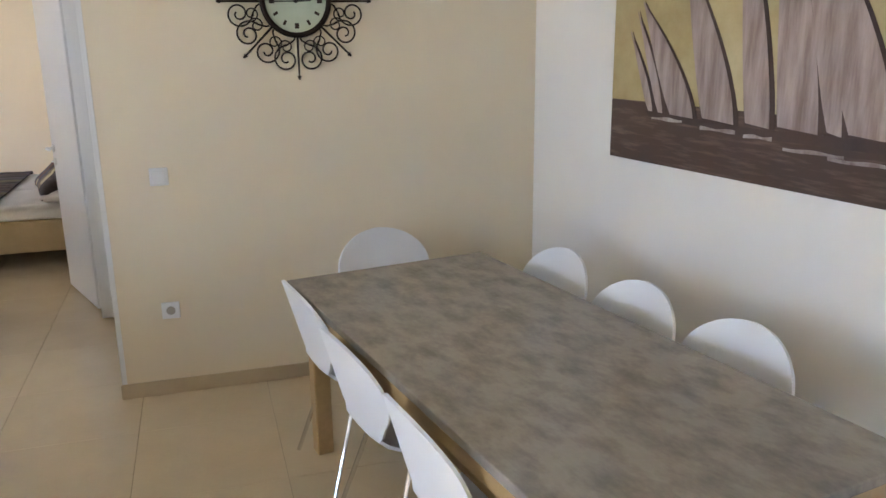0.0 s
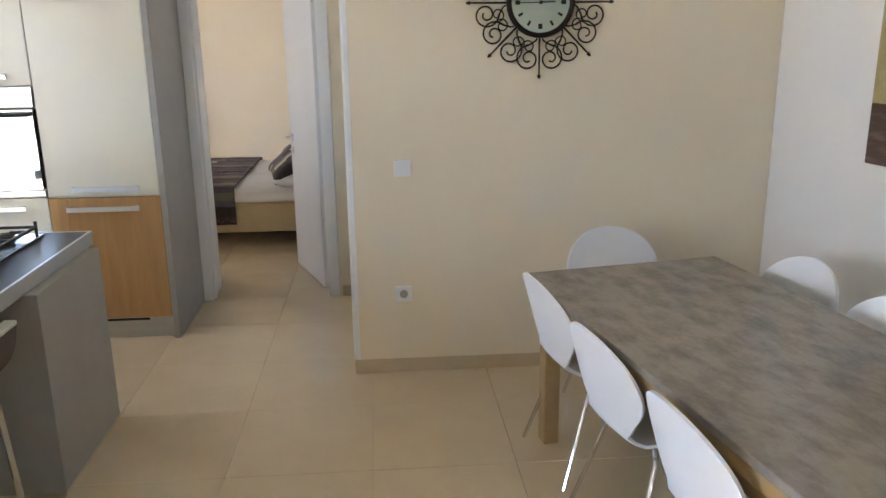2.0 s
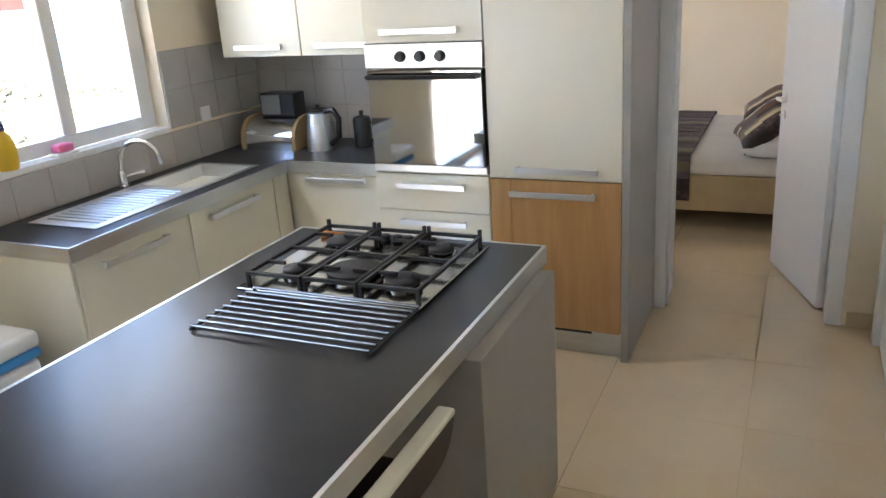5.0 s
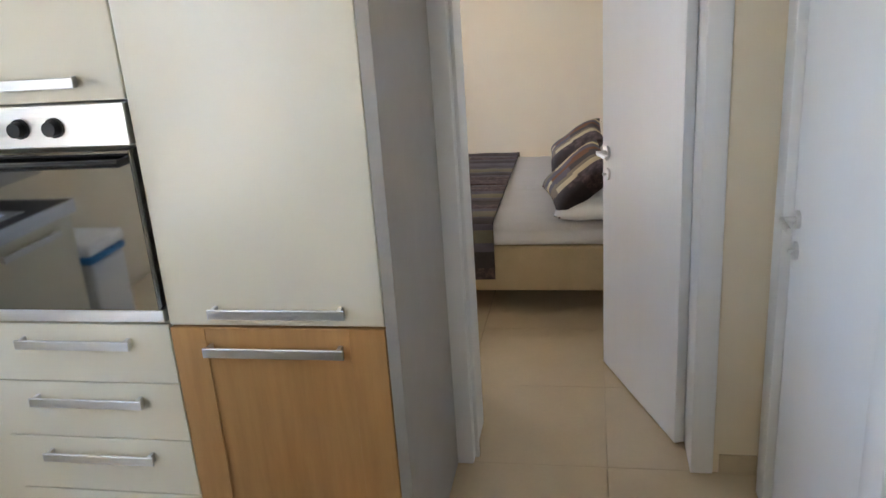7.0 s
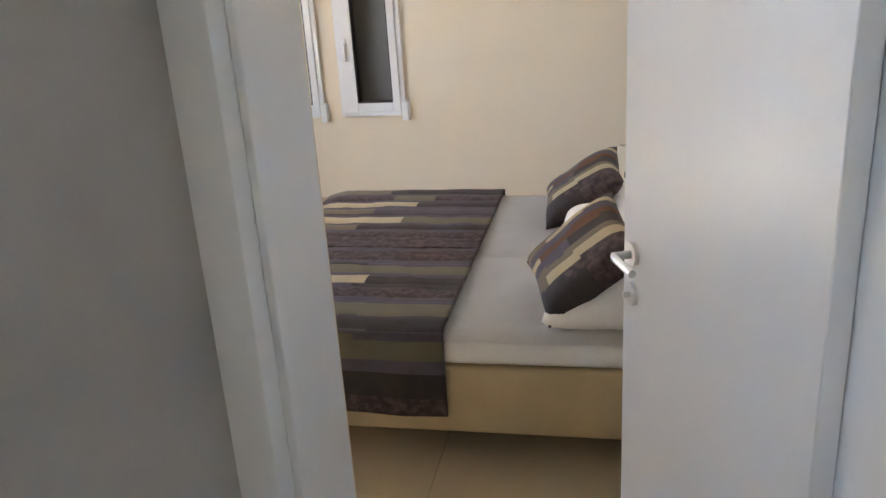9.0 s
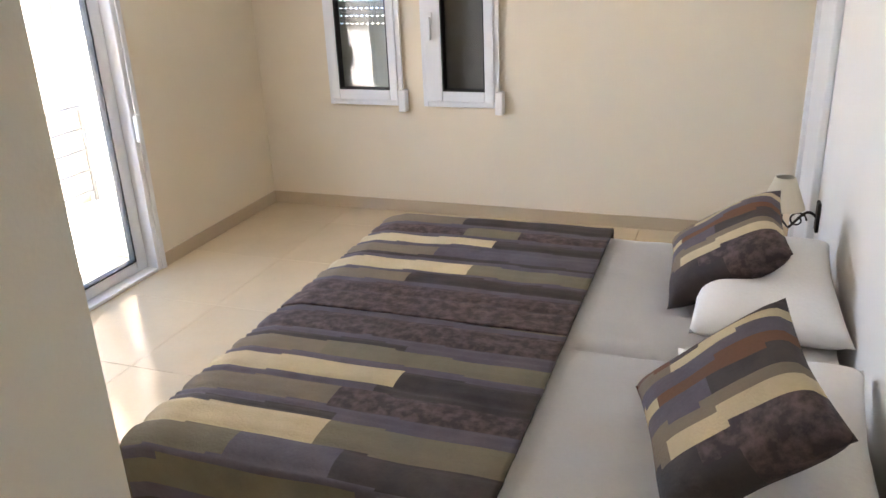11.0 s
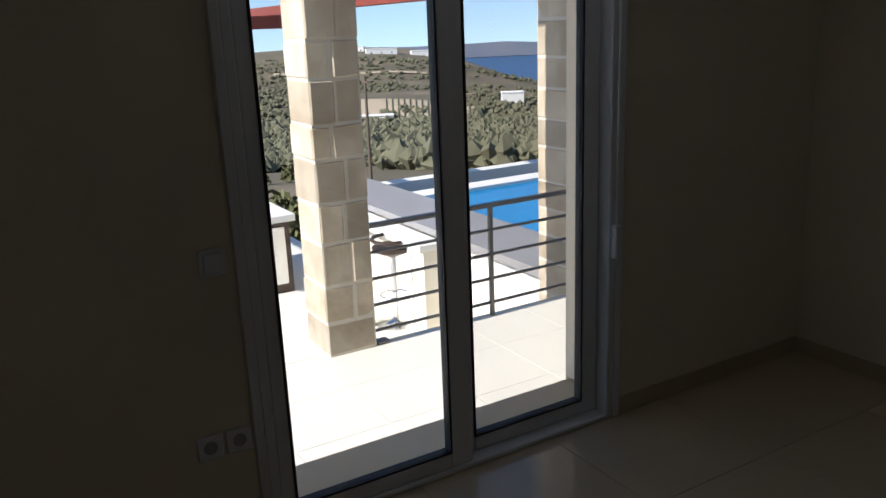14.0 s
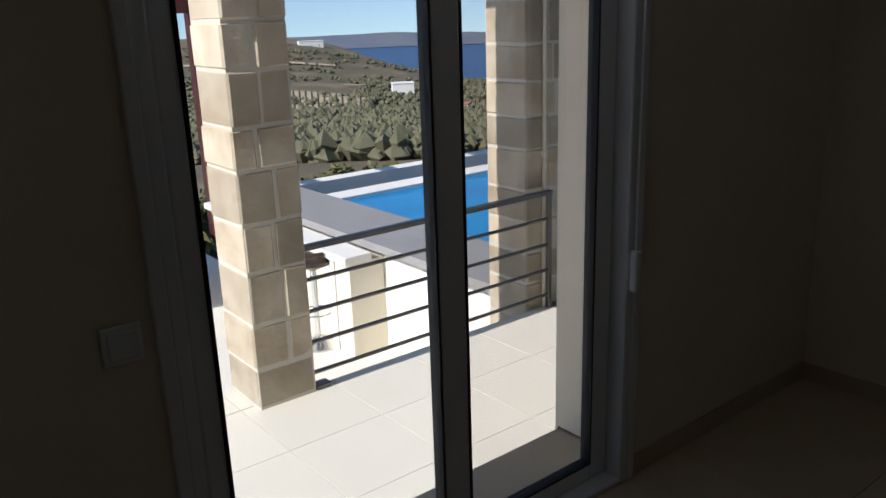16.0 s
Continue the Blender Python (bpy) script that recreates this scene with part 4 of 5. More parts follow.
for gx0, gx1 in ((-0.215, -0.015), (-0.008, 0.18), (0.187, 0.385)):
    z = HZ + 0.042
    pieces = [box(gx0, HY0 + 0.03, z, gx0 + 0.011, HY1 - 0.03, z + 0.011), box(gx1 - 0.011, HY0 + 0.03, z, gx1, HY1 - 0.03, z + 0.011)]
    for yy in (HY0 + 0.03, 4.215, HY1 - 0.041):
        pieces.append(box(gx0 + 0.011, yy, z, gx1 - 0.011, yy + 0.011, z + 0.011))
    mid = (gx0 + gx1) / 2
    for yy in (4.08, 4.37):
        pieces += [box(gx0 + 0.011, yy - 0.005, z, mid - 0.025, yy + 0.005, z + 0.011), box(mid + 0.025, yy - 0.005, z, gx1 - 0.011, yy + 0.005, z + 0.011)]
    for xx in (gx0, gx1 - 0.011):
        for yy in (HY0 + 0.03, HY1 - 0.041):
            pieces.append(box(xx, yy, HZ + 0.0101, xx + 0.011, yy + 0.011, z))
        pieces.append(box(xx, HY1 - 0.041, z + 0.011, xx + 0.011, HY1 - 0.030, z + 0.03))
    part("pan_support", joined(*pieces), M_IRON, hob, "black cast iron pan support")
for k in range(5):
    part("knob", lathe([(0.018, 0), (0.018, 0.016), (0.014, 0.02)], (0.02 + k * 0.045, HY1 - 0.035, HZ + 0.0102), 18), M_BLACK, hob, smooth=True)
lt = thing("gas_lighter", (-0.17, 4.45, ZC), "orange plastic gas lighter on the hob", "lighter")
part("body", joined(box(-0.235, 4.435, HZ + 0.0105, -0.14, 4.462, HZ + 0.030, 0.006), cyl((-0.14, 4.448, HZ + 0.02), (-0.09, 4.448, HZ + 0.02), 0.005)), mat("orange_plastic", (0.75, 0.22, 0.02), 0.4), lt, smooth=True)
M_WIRE = mat("dull_steel_wire", (0.16, 0.15, 0.14), 0.3, 1.0, second=(0.12, 0.11, 0.10), scale=20)
rk = thing("wire_rack", (0.1, 3.8, ZC), "dark steel wire trivet on the black island top", "rack")
for k in range(9):
    y = 3.655 + k * 0.036
    part("wire", cyl((-0.17, y, ZC + 0.016), (0.395, y, ZC + 0.016), 0.0042, seg=8), M_WIRE, rk, smooth=True)
for x in (-0.165, 0.39):
    part("side_rail", joined(cyl((x, 3.645, ZC + 0.008), (x, 3.955, ZC + 0.008), 0.0048, seg=8), cyl((x, 3.66, ZC + 0.0005), (x, 3.66, ZC + 0.009), 0.006, seg=8), cyl((x, 3.94, ZC + 0.0005), (x, 3.94, ZC + 0.009), 0.006, seg=8)), M_WIRE, rk, smooth=True)

# things on the worktop
bb = thing("bread_bin", (-1.42, 5.9, ZC), "stainless roll-top bread bin with wooden sides", "bread bin")
arc = [(0.0, 0.0), (0.0, 0.05)] + [(0.13 - 0.13 * math.cos(a), 0.05 + 0.12 * math.sin(a)) for a in [k * math.pi / 16 for k in range(1, 9)]] + [(0.25, 0.17), (0.25, 0.0)]


def prism_x(x0, x1, y0, z0, prof):
    bm = bmesh.new()
    a = [bm.verts.new((x0, y0 + p, z0 + q)) for p, q in prof]
    b = [bm.verts.new((x1, y0 + p, z0 + q)) for p, q in prof]
    bm.faces.new(a)
    bm.faces.new(b[::-1])
    for i in range(len(prof)):
        j = (i + 1) % len(prof)
        bm.faces.new((a[i], b[i], b[j], a[j]))
    return bm


part("lid", prism_x(-1.585, -1.26, 5.80, ZC + 0.0005, arc), M_CHROME, bb, smooth=True)
for x in (-1.607, -1.2598):
    part("side", prism_x(x, x + 0.022, 5.79, ZC + 0.0005, [(p * 1.04, q * 1.05) for p, q in arc]), M_PINE, bb, "light wood side")
rd = thing("radio", (-1.42, 5.93, ZC + 0.18), "small dark grey radio standing on the bread bin", "radio")
part("body", box(-1.52, 5.90, ZC + 0.171, -1.29, 6.02, ZC + 0.305, 0.008), M_BLACK, rd)
part("speaker", box(-1.51, 5.895, ZC + 0.185, -1.38, 5.901, ZC + 0.295, 0.004), M_MESHGREY, rd)
kt = thing("kettle", (-1.10, 5.87, ZC), "brushed steel electric kettle with a black handle", "kettle")
part("body", lathe([(0.078, 0.0), (0.08, 0.02), (0.072, 0.12), (0.058, 0.205), (0.045, 0.215)], (-1.11, 5.86, ZC + 0.0005), 28), M_STEEL, kt, smooth=True)
part("lid", lathe([(0.05, 0.2155), (0.048, 0.228), (0.012, 0.235), (0.012, 0.25)], (-1.11, 5.86, ZC + 0.0005), 24), M_BLACK, kt, smooth=True)
part("handle", tube([(-1.06, 5.85, ZC + 0.215), (-1.0, 5.84, ZC + 0.225), (-0.965, 5.835, ZC + 0.18), (-0.975, 5.835, ZC + 0.08), (-1.035, 5.845, ZC + 0.035)], 0.016, 8), M_BLACK, kt, smooth=True)
cf = thing("coffee_press", (-0.88, 5.95, ZC), "dark glass coffee pot with a black handle", "coffee pot")
part("body", lathe([(0.05, 0), (0.052, 0.15), (0.045, 0.165), (0.012, 0.175), (0.012, 0.20)], (-0.90, 5.97, ZC + 0.0005), 22), M_BLACK, cf, smooth=True)
part("handle", tube([(-0.852, 5.965, ZC + 0.14), (-0.815, 5.96, ZC + 0.13), (-0.815, 5.96, ZC + 0.05), (-0.85, 5.965, ZC + 0.03)], 0.008, 8), M_BLACK, cf, smooth=True)
for x, z in ((-0.86, 1.16), (-0.76, 1.16)):
    so = thing("wall_socket", (x, YD, z), "white power socket with a dark plug above the worktop", "socket")
    part("plate", box(x - 0.038, YD - 0.021, z - 0.038, x + 0.038, YD - 0.0125, z + 0.038, 0.004), M_PVC, so)
    part("plug", cyl((x, YD - 0.055, z - 0.005), (x, YD - 0.0215, z - 0.005), 0.018, seg=16), M_BLACK if x > -0.8 else M_PVC, so)
so = thing("wall_socket", (W, 5.62, 1.12), "white power socket on the grey wall tiles", "socket")
part("plate", box(W + 0.0125, 5.60, 1.08, W + 0.021, 5.68, 1.16, 0.004), M_PVC, so)
bt = thing("detergent_bottle", (-1.755, 4.42, 1.1), "yellow detergent bottle with a dark cap on the sill", "bottle")
part("body", lathe([(0.042, 0.0), (0.048, 0.03), (0.048, 0.10), (0.036, 0.14), (0.016, 0.165)], (-1.742, 4.40, 1.1005), 24), M_YELLOW, bt, "yellow bottle body", True)
part("cap", lathe([(0.018, 0.1655), (0.018, 0.195), (0.010, 0.20)], (-1.742, 4.40, 1.1005), 18), mat("navy_plastic", (0.03, 0.03, 0.10), 0.4), bt, "dark blue cap", True)
sp = thing("sponge", (-1.75, 4.72, 1.1), "pink sponge in a clear dish on the sill", "sponge")
part("dish", box(-1.785, 4.64, 1.1005, -1.72, 4.76, 1.112, 0.004), M_PVC, sp)
part("foam", box(-1.78, 4.655, 1.1122, -1.725, 4.745, 1.15, 0.010, 3), M_PINK, sp, smooth=True)
wb = thing("waste_bin", (-1.45, 3.86, 0), "white plastic waste bin with a blue striped lid", "bin")
part("body", box(-1.57, 3.67, 0.0, -1.24, 3.97, 0.50, 0.03, 3), M_PVC, wb, smooth=True)
part("stripe", box(-1.576, 3.664, 0.5002, -1.234, 3.976, 0.54, 0.015, 2), M_BLUE, wb, "blue band under the lid", True)
part("lid", box(-1.58, 3.66, 0.5404, -1.23, 3.98, 0.61, 0.025, 3), M_PVC, wb, smooth=True)

# ---- bedroom ----
PALETTE = {
    "taupe": mat("taupe_quilt_cloth", (0.205, 0.160, 0.110), 0.9, second=(0.165, 0.128, 0.09), scale=10, fine=0.12, fine_scale=160, bump=0.5),
    "olive": mat("olive_quilt_cloth", (0.185, 0.155, 0.100), 0.9, second=(0.15, 0.125, 0.08), scale=10, fine=0.12, fine_scale=160, bump=0.5),
    "cream": mat("cream_quilt_cloth", (0.54, 0.44, 0.27), 0.9, second=(0.46, 0.37, 0.225), scale=10, fine=0.1, fine_scale=160, bump=0.5),
    "plum": mat("plum_brocade_cloth", (0.042, 0.024, 0.024), 0.75, second=(0.115, 0.075, 0.068), scale=34, detail=4, spread=(0.42, 0.66), fine=0.12, bump=0.4),
    "slate": mat("slate_quilt_cloth", (0.085, 0.072, 0.085), 0.85, second=(0.12, 0.10, 0.115), scale=12, fine=0.1, bump=0.4),
    "black": mat("black_brown_velvet", (0.028, 0.018, 0.017), 0.7, second=(0.05, 0.034, 0.03), scale=14, fine=0.1, bump=0.3),
    "rust": mat("rust_brown_cloth", (0.15, 0.065, 0.03), 0.85, second=(0.12, 0.05, 0.025), fine=0.1, bump=0.4),
}
ORDER = list(PALETTE)


def patch_rows(v_total, rows_text):
    """Stripes across a quilt: 'width colour share colour ...', each share the place of a seam from the foot (0) to the head (1)."""
    rows, v = [], 0.0
    for line in rows_text:
        bits = line.split()
        w, cells, seams = float(bits[0]), bits[1::2], [float(b) for b in bits[2::2]]
        ends = [0.87 * (1 - f) / 1.23 for f in seams][::-1] + [1.01]
        rows.append((v, v + w, list(zip(ends, cells[::-1]))))
        v += w
    last = rows[-1]
    rows[-1] = (last[0], v_total + 1.0, last[2])
    return rows


FAR_ROWS = ["0.10 plum", "0.05 slate", "0.13 taupe .5 black", "0.09 taupe .36 black", "0.03 slate", "0.085 plum .40 olive .64 plum", "0.03 slate", "0.075 cream .56 black", "0.03 slate", "0.085 taupe .36 slate",
            "0.025 black", "0.03 slate", "0.09 cream .55 olive", "0.02 slate", "0.075 taupe .34 black", "0.03 slate", "0.08 plum .5 plum", "0.2 plum"]
NEAR_ROWS = ["0.035 slate", "0.115 plum .5 plum", "0.03 slate", "0.03 black .55 slate", "0.075 taupe .3 olive", "0.03 slate", "0.085 cream .6 black", "0.03 slate .55 black", "0.09 taupe .45 plum", "0.03 slate", "0.025 black .5 slate",
             "0.10 cream .5 olive", "0.09 olive .3 slate .6 black", "0.04 slate", "0.08 olive", "0.04 slate", "0.09 black", "0.2 plum"]


def cloth_index(rows, u, v):
    for v0, v1, cells in rows:
        if v0 <= v < v1:
            for end, colour in cells:
                if u < end:
                    return ORDER.index(colour), min(v - v0, v1 - v)
    return 0, 0.0


def bed(y0, y1, label, seed):
    """A divan bed with its head at the east wall, mattress, sheet and a patchwork quilt over the foot half."""
    x0, x1 = -0.21, BE - 0.035
    b = thing("bed", ((x0 + x1) / 2, (y0 + y1) / 2, 0), label, "bed", "single beds side by side")
    for x in (x0 + 0.12, x1 - 0.12):
        for y in (y0 + 0.12, y1 - 0.12):
            part("leg", cyl((x, y, 0), (x, y, 0.131), 0.025), M_BLACK, b)
    part("divan_base", box(x0 + 0.01, y0 + 0.008, 0.13, x1, y1 - 0.008, 0.378, 0.015, 3), M_DIVAN, b, "cream fabric divan base", True)
    part("mattress", box(x0 + 0.005, y0 + 0.006, 0.379, x1, y1 - 0.006, 0.487, 0.04, 4), M_LINEN, b, "white sheeted mattress", True)
    # the sheet with small folds
    bm = bmesh.new()
    nx, ny = 40, 30
    grid = [[bm.verts.new((0.60 + (x1 - 0.005 - 0.60) * i / nx, y0 + (y1 - y0) * j / ny, 0.503 + 0.006 * noise.noise((i * 0.16, j * 0.35, seed)) - (0.03 * max(0, abs(j / ny - 0.5) - 0.46) / 0.04))) for j in range(ny + 1)] for i in range(nx + 1)]
    for i in range(nx):
        for j in range(ny):
            bm.faces.new((grid[i][j], grid[i + 1][j], grid[i + 1][j + 1], grid[i][j + 1]))
    bmesh.ops.solidify(bm, geom=bm.faces[:], thickness=0.012)
    part("sheet", bm, M_LINEN, b, "white cotton sheet", True)
    return b


def quilt(y0, y1, label, seed, near, far, pattern):
    """Patchwork bedspread: hangs over the foot, and over a long side where near or far is given."""
    q = thing("patchwork_quilt", (0.3, (y0 + y1) / 2, 0.5), label, "bedspread", "patchwork quilts")
    xs, foot = 0.68, -0.235
    top = 0.522
    fl = 0.30
    n_top, n_drop = 64, 14
    us = []
    for i in range(n_top + 1):
        us.append((xs + (foot - xs) * i / n_top, 0.0, i / n_top * 0.87))
    for i in range(1, n_drop + 1):
        us.append((foot, fl * i / n_drop, 0.87 + fl * i / n_drop))
    vs = []
    if far:
        for i in range(10, 0, -1):
            vs.append((y1 + 0.012, far * i / 10))
    m = 100
    for i in range(m + 1):
        vs.append((y1 + 0.012 - (y1 - y0 + 0.024) * i / m, 0.0))
    if near:
        for i in range(1, 15):
            vs.append((y0 - 0.012, near * i / 14))
    length_v = (far or 0) + (y1 - y0) + (near or 0)
    rows = patch_rows(length_v, pattern)
    bm = bmesh.new()
    grid = []
    vacc = []
    acc = 0.0
    for j, (y, dz) in enumerate(vs):
        if j:
            acc += math.hypot(y - vs[j - 1][0], dz - vs[j - 1][1])
        vacc.append(acc)
    for x, dzu, u in us:
        row = []
        for (y, dzv), v in zip(vs, vacc):
            wob = 0.012 * math.sin(u * 7 + seed) * 0.6
            idx, edge = cloth_index(rows, u / 1.23, v + wob)
            puff = 0.005 * min(1.0, edge / 0.02)
            ripple = 0.004 * noise.noise((u * 7, v * 9, seed))
            d = max(dzu, dzv)
            z = top - d + puff + ripple - 0.016 * max(0.0, 1 - min(abs(x - foot), 0.06) / 0.06 if dzu == 0 else 0) - 0.012 * max(0.0, 1 - min(abs(y - (y0 - 0.012)), 0.05) / 0.05 if dzv == 0 and near else 0)
            xx = x - (0.012 + puff + 0.012 * math.sin(v * 11 + seed) * dzu / fl if dzu > 0 else 0)
            yy = y + (-1 if y < (y0 + y1) / 2 else 1) * ((0.006 + 0.010 * math.sin(u * 13) * dzv / 0.4) if dzv > 0 else 0)
            if dzu > 0 and dzv > 0:
                z = top - max(dzu, dzv)
            row.append(bm.verts.new((xx, yy, z)))
        grid.append(row)
    for i in range(len(us) - 1):
        for j in range(len(vs) - 1):
            if us[i + 1][1] > 0 and max(vs[j][1], vs[j + 1][1]) > 0:
                continue
            f = bm.faces.new((grid[i][j], grid[i + 1][j], grid[i + 1][j + 1], grid[i][j + 1]))
            u = (us[i][2] + us[i + 1][2]) / 2
            v = (vacc[j] + vacc[j + 1]) / 2
            f.material_index = cloth_index(rows, u / 1.23, v + 0.012 * math.sin(u * 7 + seed) * 0.6)[0]
    loose = [w for w in bm.verts if not w.link_faces]
    bmesh.ops.delete(bm, geom=loose, context="VERTS")
    bmesh.ops.recalc_face_normals(bm, faces=bm.faces[:])
    me = bpy.data.meshes.new("cover")
    bm.to_mesh(me)
    bm.free()
    for c in ORDER:
        me.materials.append(PALETTE[c])
    for p in me.polygons:
        p.use_smooth = True
    ob = new("cover", me)
    thick = ob.modifiers.new("thickness", "SOLIDIFY")
    thick.thickness, thick.offset = 0.010, -1.0
    under(ob, q)
    return q


BY0, BYM, BY1 = 7.56, 8.32, 9.215
bed(BYM + 0.008, BY1, "single divan bed with white sheets, by the window side", 3)
bed(BY0, BYM - 0.008, "narrow divan bed with white sheets beside the bedroom door", 5)
quilt(BYM + 0.012, BY1, "striped brown patchwork quilt on the bed by the window", 11, 0, 0.28, FAR_ROWS)
quilt(BY0, BYM - 0.012, "striped brown patchwork quilt hanging over the bed by the door", 23, 0.32, 0, NEAR_ROWS)


def cushion_mesh(w, h, t, stripes, name, plain=None):
    """A stuffed cushion in its own xy plane, with pinched corners; stripes run across it."""
    bm = bmesh.new()
    n = 26
    sides = []
    for sgn in (1, -1):
        g = []
        for i in range(n + 1):
            row = []
            for j in range(n + 1):
                a, b = 2 * i / n - 1, 2 * j / n - 1
                pin = 1 - 0.10 * (1 - abs(a) ** 1.5) * abs(b) ** 4 - 0.0
                pin2 = 1 - 0.10 * (1 - abs(b) ** 1.5) * abs(a) ** 4
                th = t * ((1 - a ** 4) * (1 - b ** 4)) ** 0.55 * (0.92 + 0.1 * noise.noise((a * 2, b * 2, w * 9)))
                row.append(bm.verts.new((a * w / 2 * pin2 if abs(b) < 2 else 0, b * h / 2 * pin, sgn * th / 2)))
            g.append(row)
        sides.append(g)
        for i in range(n):
            for j in range(n):
                f = bm.faces.new((g[i][j], g[i + 1][j], g[i + 1][j + 1], g[i][j + 1]))
                if plain is None:
                    v = (j + 0.5) / n + 0.02 * math.sin(i / n * 5)
                    u = (i + 0.5) / n
                    k = 0
                    for end, cells in stripes:
                        if v < end:
                            for ue, c in cells:
                                if u < ue:
                                    k = ORDER.index(c)
                                    break
                            break
                    f.material_index = k
    bmesh.ops.remove_doubles(bm, verts=bm.verts[:], dist=0.0006)
    bmesh.ops.recalc_face_normals(bm, faces=bm.faces[:])
    me = bpy.data.meshes.new(name)
    bm.to_mesh(me)
    bm.free()
    for m in ([plain] if plain else [PALETTE[c] for c in ORDER]):
        me.materials.append(m)
    for p in me.polygons:
        p.use_smooth = True
    return me


STRIPES = [(0.12, [(0.55, "black"), (1.1, "plum")]), (0.26, [(0.35, "black"), (1.1, "plum")]), (0.38, [(0.2, "taupe"), (1.1, "cream")]), (0.46, [(1.1, "taupe")]), (0.58, [(0.5, "slate"), (1.1, "black")]), (0.68, [(0.2, "cream"), (1.1, "rust")]), (0.78, [(1.1, "slate")]), (0.88, [(0.3, "taupe"), (1.1, "cream")]), (1.2, [(0.3, "rust"), (1.1, "black")])]


def lay(name, me, m, label, category, group):
    ob = tagged(new(name, me), label, category, group)
    ob.matrix_basis = m
    return ob


pm = cushion_mesh(0.62, 0.42, 0.15, None, "pillow", M_LINEN)
lay("pillow", pm, pose(1.20, 7.86, 0.575, 0, -6, 90), "plump white pillow at the head of the narrow bed", "pillow", "white pillows")
lay("pillow", pm, pose(1.205, 8.70, 0.575, 0, -6, 92), "plump white pillow at the head of the wider bed", "pillow", "white pillows")
cm = cushion_mesh(0.39, 0.43, 0.15, STRIPES, "cushion")


def tilted(x, y, z, along, across):
    """A pose with the local x axis along one way and the local y axis near another."""
    a = Vector(along).normalized()
    b = Vector(across)
    b = (b - a * b.dot(a)).normalized()
    n = a.cross(b)
    return Matrix(((a.x, b.x, n.x, x), (a.y, b.y, n.y, y), (a.z, b.z, n.z, z), (0, 0, 0, 1)))


lay("cushion", cm, tilted(1.112, 7.788, 0.685, (0.768, 0.093, 0.633), (-0.247, 0.956, 0.158)), "striped brown patchwork cushion on the narrow bed", "cushion", "striped cushions")
lay("cushion", cm, tilted(1.086, 8.774, 0.655, (0.838, -0.023, 0.544), (-0.054, 0.991, 0.126)), "striped brown patchwork cushion on the wider bed", "cushion", "striped cushions")

# wall lamp beside the far bed
LX, LY, LZ = 1.29, 9.61, 0.53
lamp = thing("wall_lamp", (BE, LY, LZ), "iron scroll wall lamp with a cream shade", "lamp")
part("shade", lathe([(0.085, 0.0), (0.038, 0.125), (0.035, 0.125), (0.081, 0.0)], (LX, LY, LZ), 28), M_SHADE, lamp, "cream cone lampshade", True)
part("arm", tube([(BE - 0.01, LY, LZ - 0.035)] + [(BE - 0.01 - 0.06 * k / 10, LY, LZ - 0.035 + 0.02 * math.sin(k / 10 * math.pi)) for k in range(1, 11)] + [(LX + 0.03, LY, LZ - 0.085), (LX, LY, LZ - 0.05), (LX, LY, LZ + 0.03)], 0.006, 8), M_IRON, lamp, smooth=True)
part("scroll", tube([(LX + 0.06 + 0.035 * (1 - k / 26) * math.cos(k * 0.42), LY, LZ - 0.05 + 0.035 * (1 - k / 26) * math.sin(k * 0.42)) for k in range(20)], 0.004, 6), M_IRON, lamp, smooth=True)
part("wall_plate", box(BE - 0.014, LY - 0.03, LZ - 0.09, BE - 0.0005, LY + 0.03, LZ + 0.03, 0.004), M_IRON, lamp)
for y in (7.868, 7.958):
    s = thing("wall_socket", (BW, y, 0.385), "white power socket beside the balcony door", "socket")
    part("plate", box(BW + 0.0005, y - 0.04, 0.345, BW + 0.010, y + 0.04, 0.425, 0.004), M_PVC, s)
    part("insert", cyl((BW + 0.0095, y, 0.385), (BW + 0.0115, y, 0.385), 0.021, seg=22), M_GREYPANEL, s)
s = thing("light_switch", (BW, 7.94, 0.96), "white light switch beside the balcony door", "switch")
part("plate", box(BW + 0.0005, 7.90, 0.92, BW + 0.010, 7.98, 1.0, 0.004), M_PVC, s)
part("rocker", box(BW + 0.0098, 7.912, 0.932, BW + 0.013, 7.968, 0.988, 0.003), M_PVC, s)

# ---- terrace ----
TZ = -0.10
OX = BW - 0.405
structure("terrace_slab", boxes((-3.285, -4.0, -0.35, OX, 14.0, TZ - 0.012), (-4.4, -4.0, -0.35, -3.285, 8.86, TZ - 0.012)), M_RENDER, "terrace slab under the tiles")
structure("wall_outside", boxes((OX - 0.012, YB, TZ, OX - 0.0005, GL - 0.1, 3.0), (OX - 0.012, GR + 0.1, TZ, OX - 0.0005, 11.6, 3.0), (OX - 0.012, GL - 0.1, 2.2, OX - 0.0005, GR + 0.1, 3.0)), M_RENDER, "cream rendered outside wall")
structure("door_sill", box(OX - 0.014, GL - 0.098, TZ - 0.005, BW - 0.102, GR + 0.098, -0.02, 0.004), M_RENDER, "pale stone sill of the balcony door")
structure("roof_overhang", box(-2.175, 5.0, 2.75, OX - 0.013, 11.6, 2.9), M_RENDER, "eaves over the terrace")


def stone_pillar(name, x0, x1, y0, y1, z0, z1, label, seed, group):
    """A pillar of squared stones in mortar; each stone is a piece of its own."""
    rng = random.Random(seed)
    p = thing(name, ((x0 + x1) / 2, (y0 + y1) / 2, z0), label, "pillar", group)
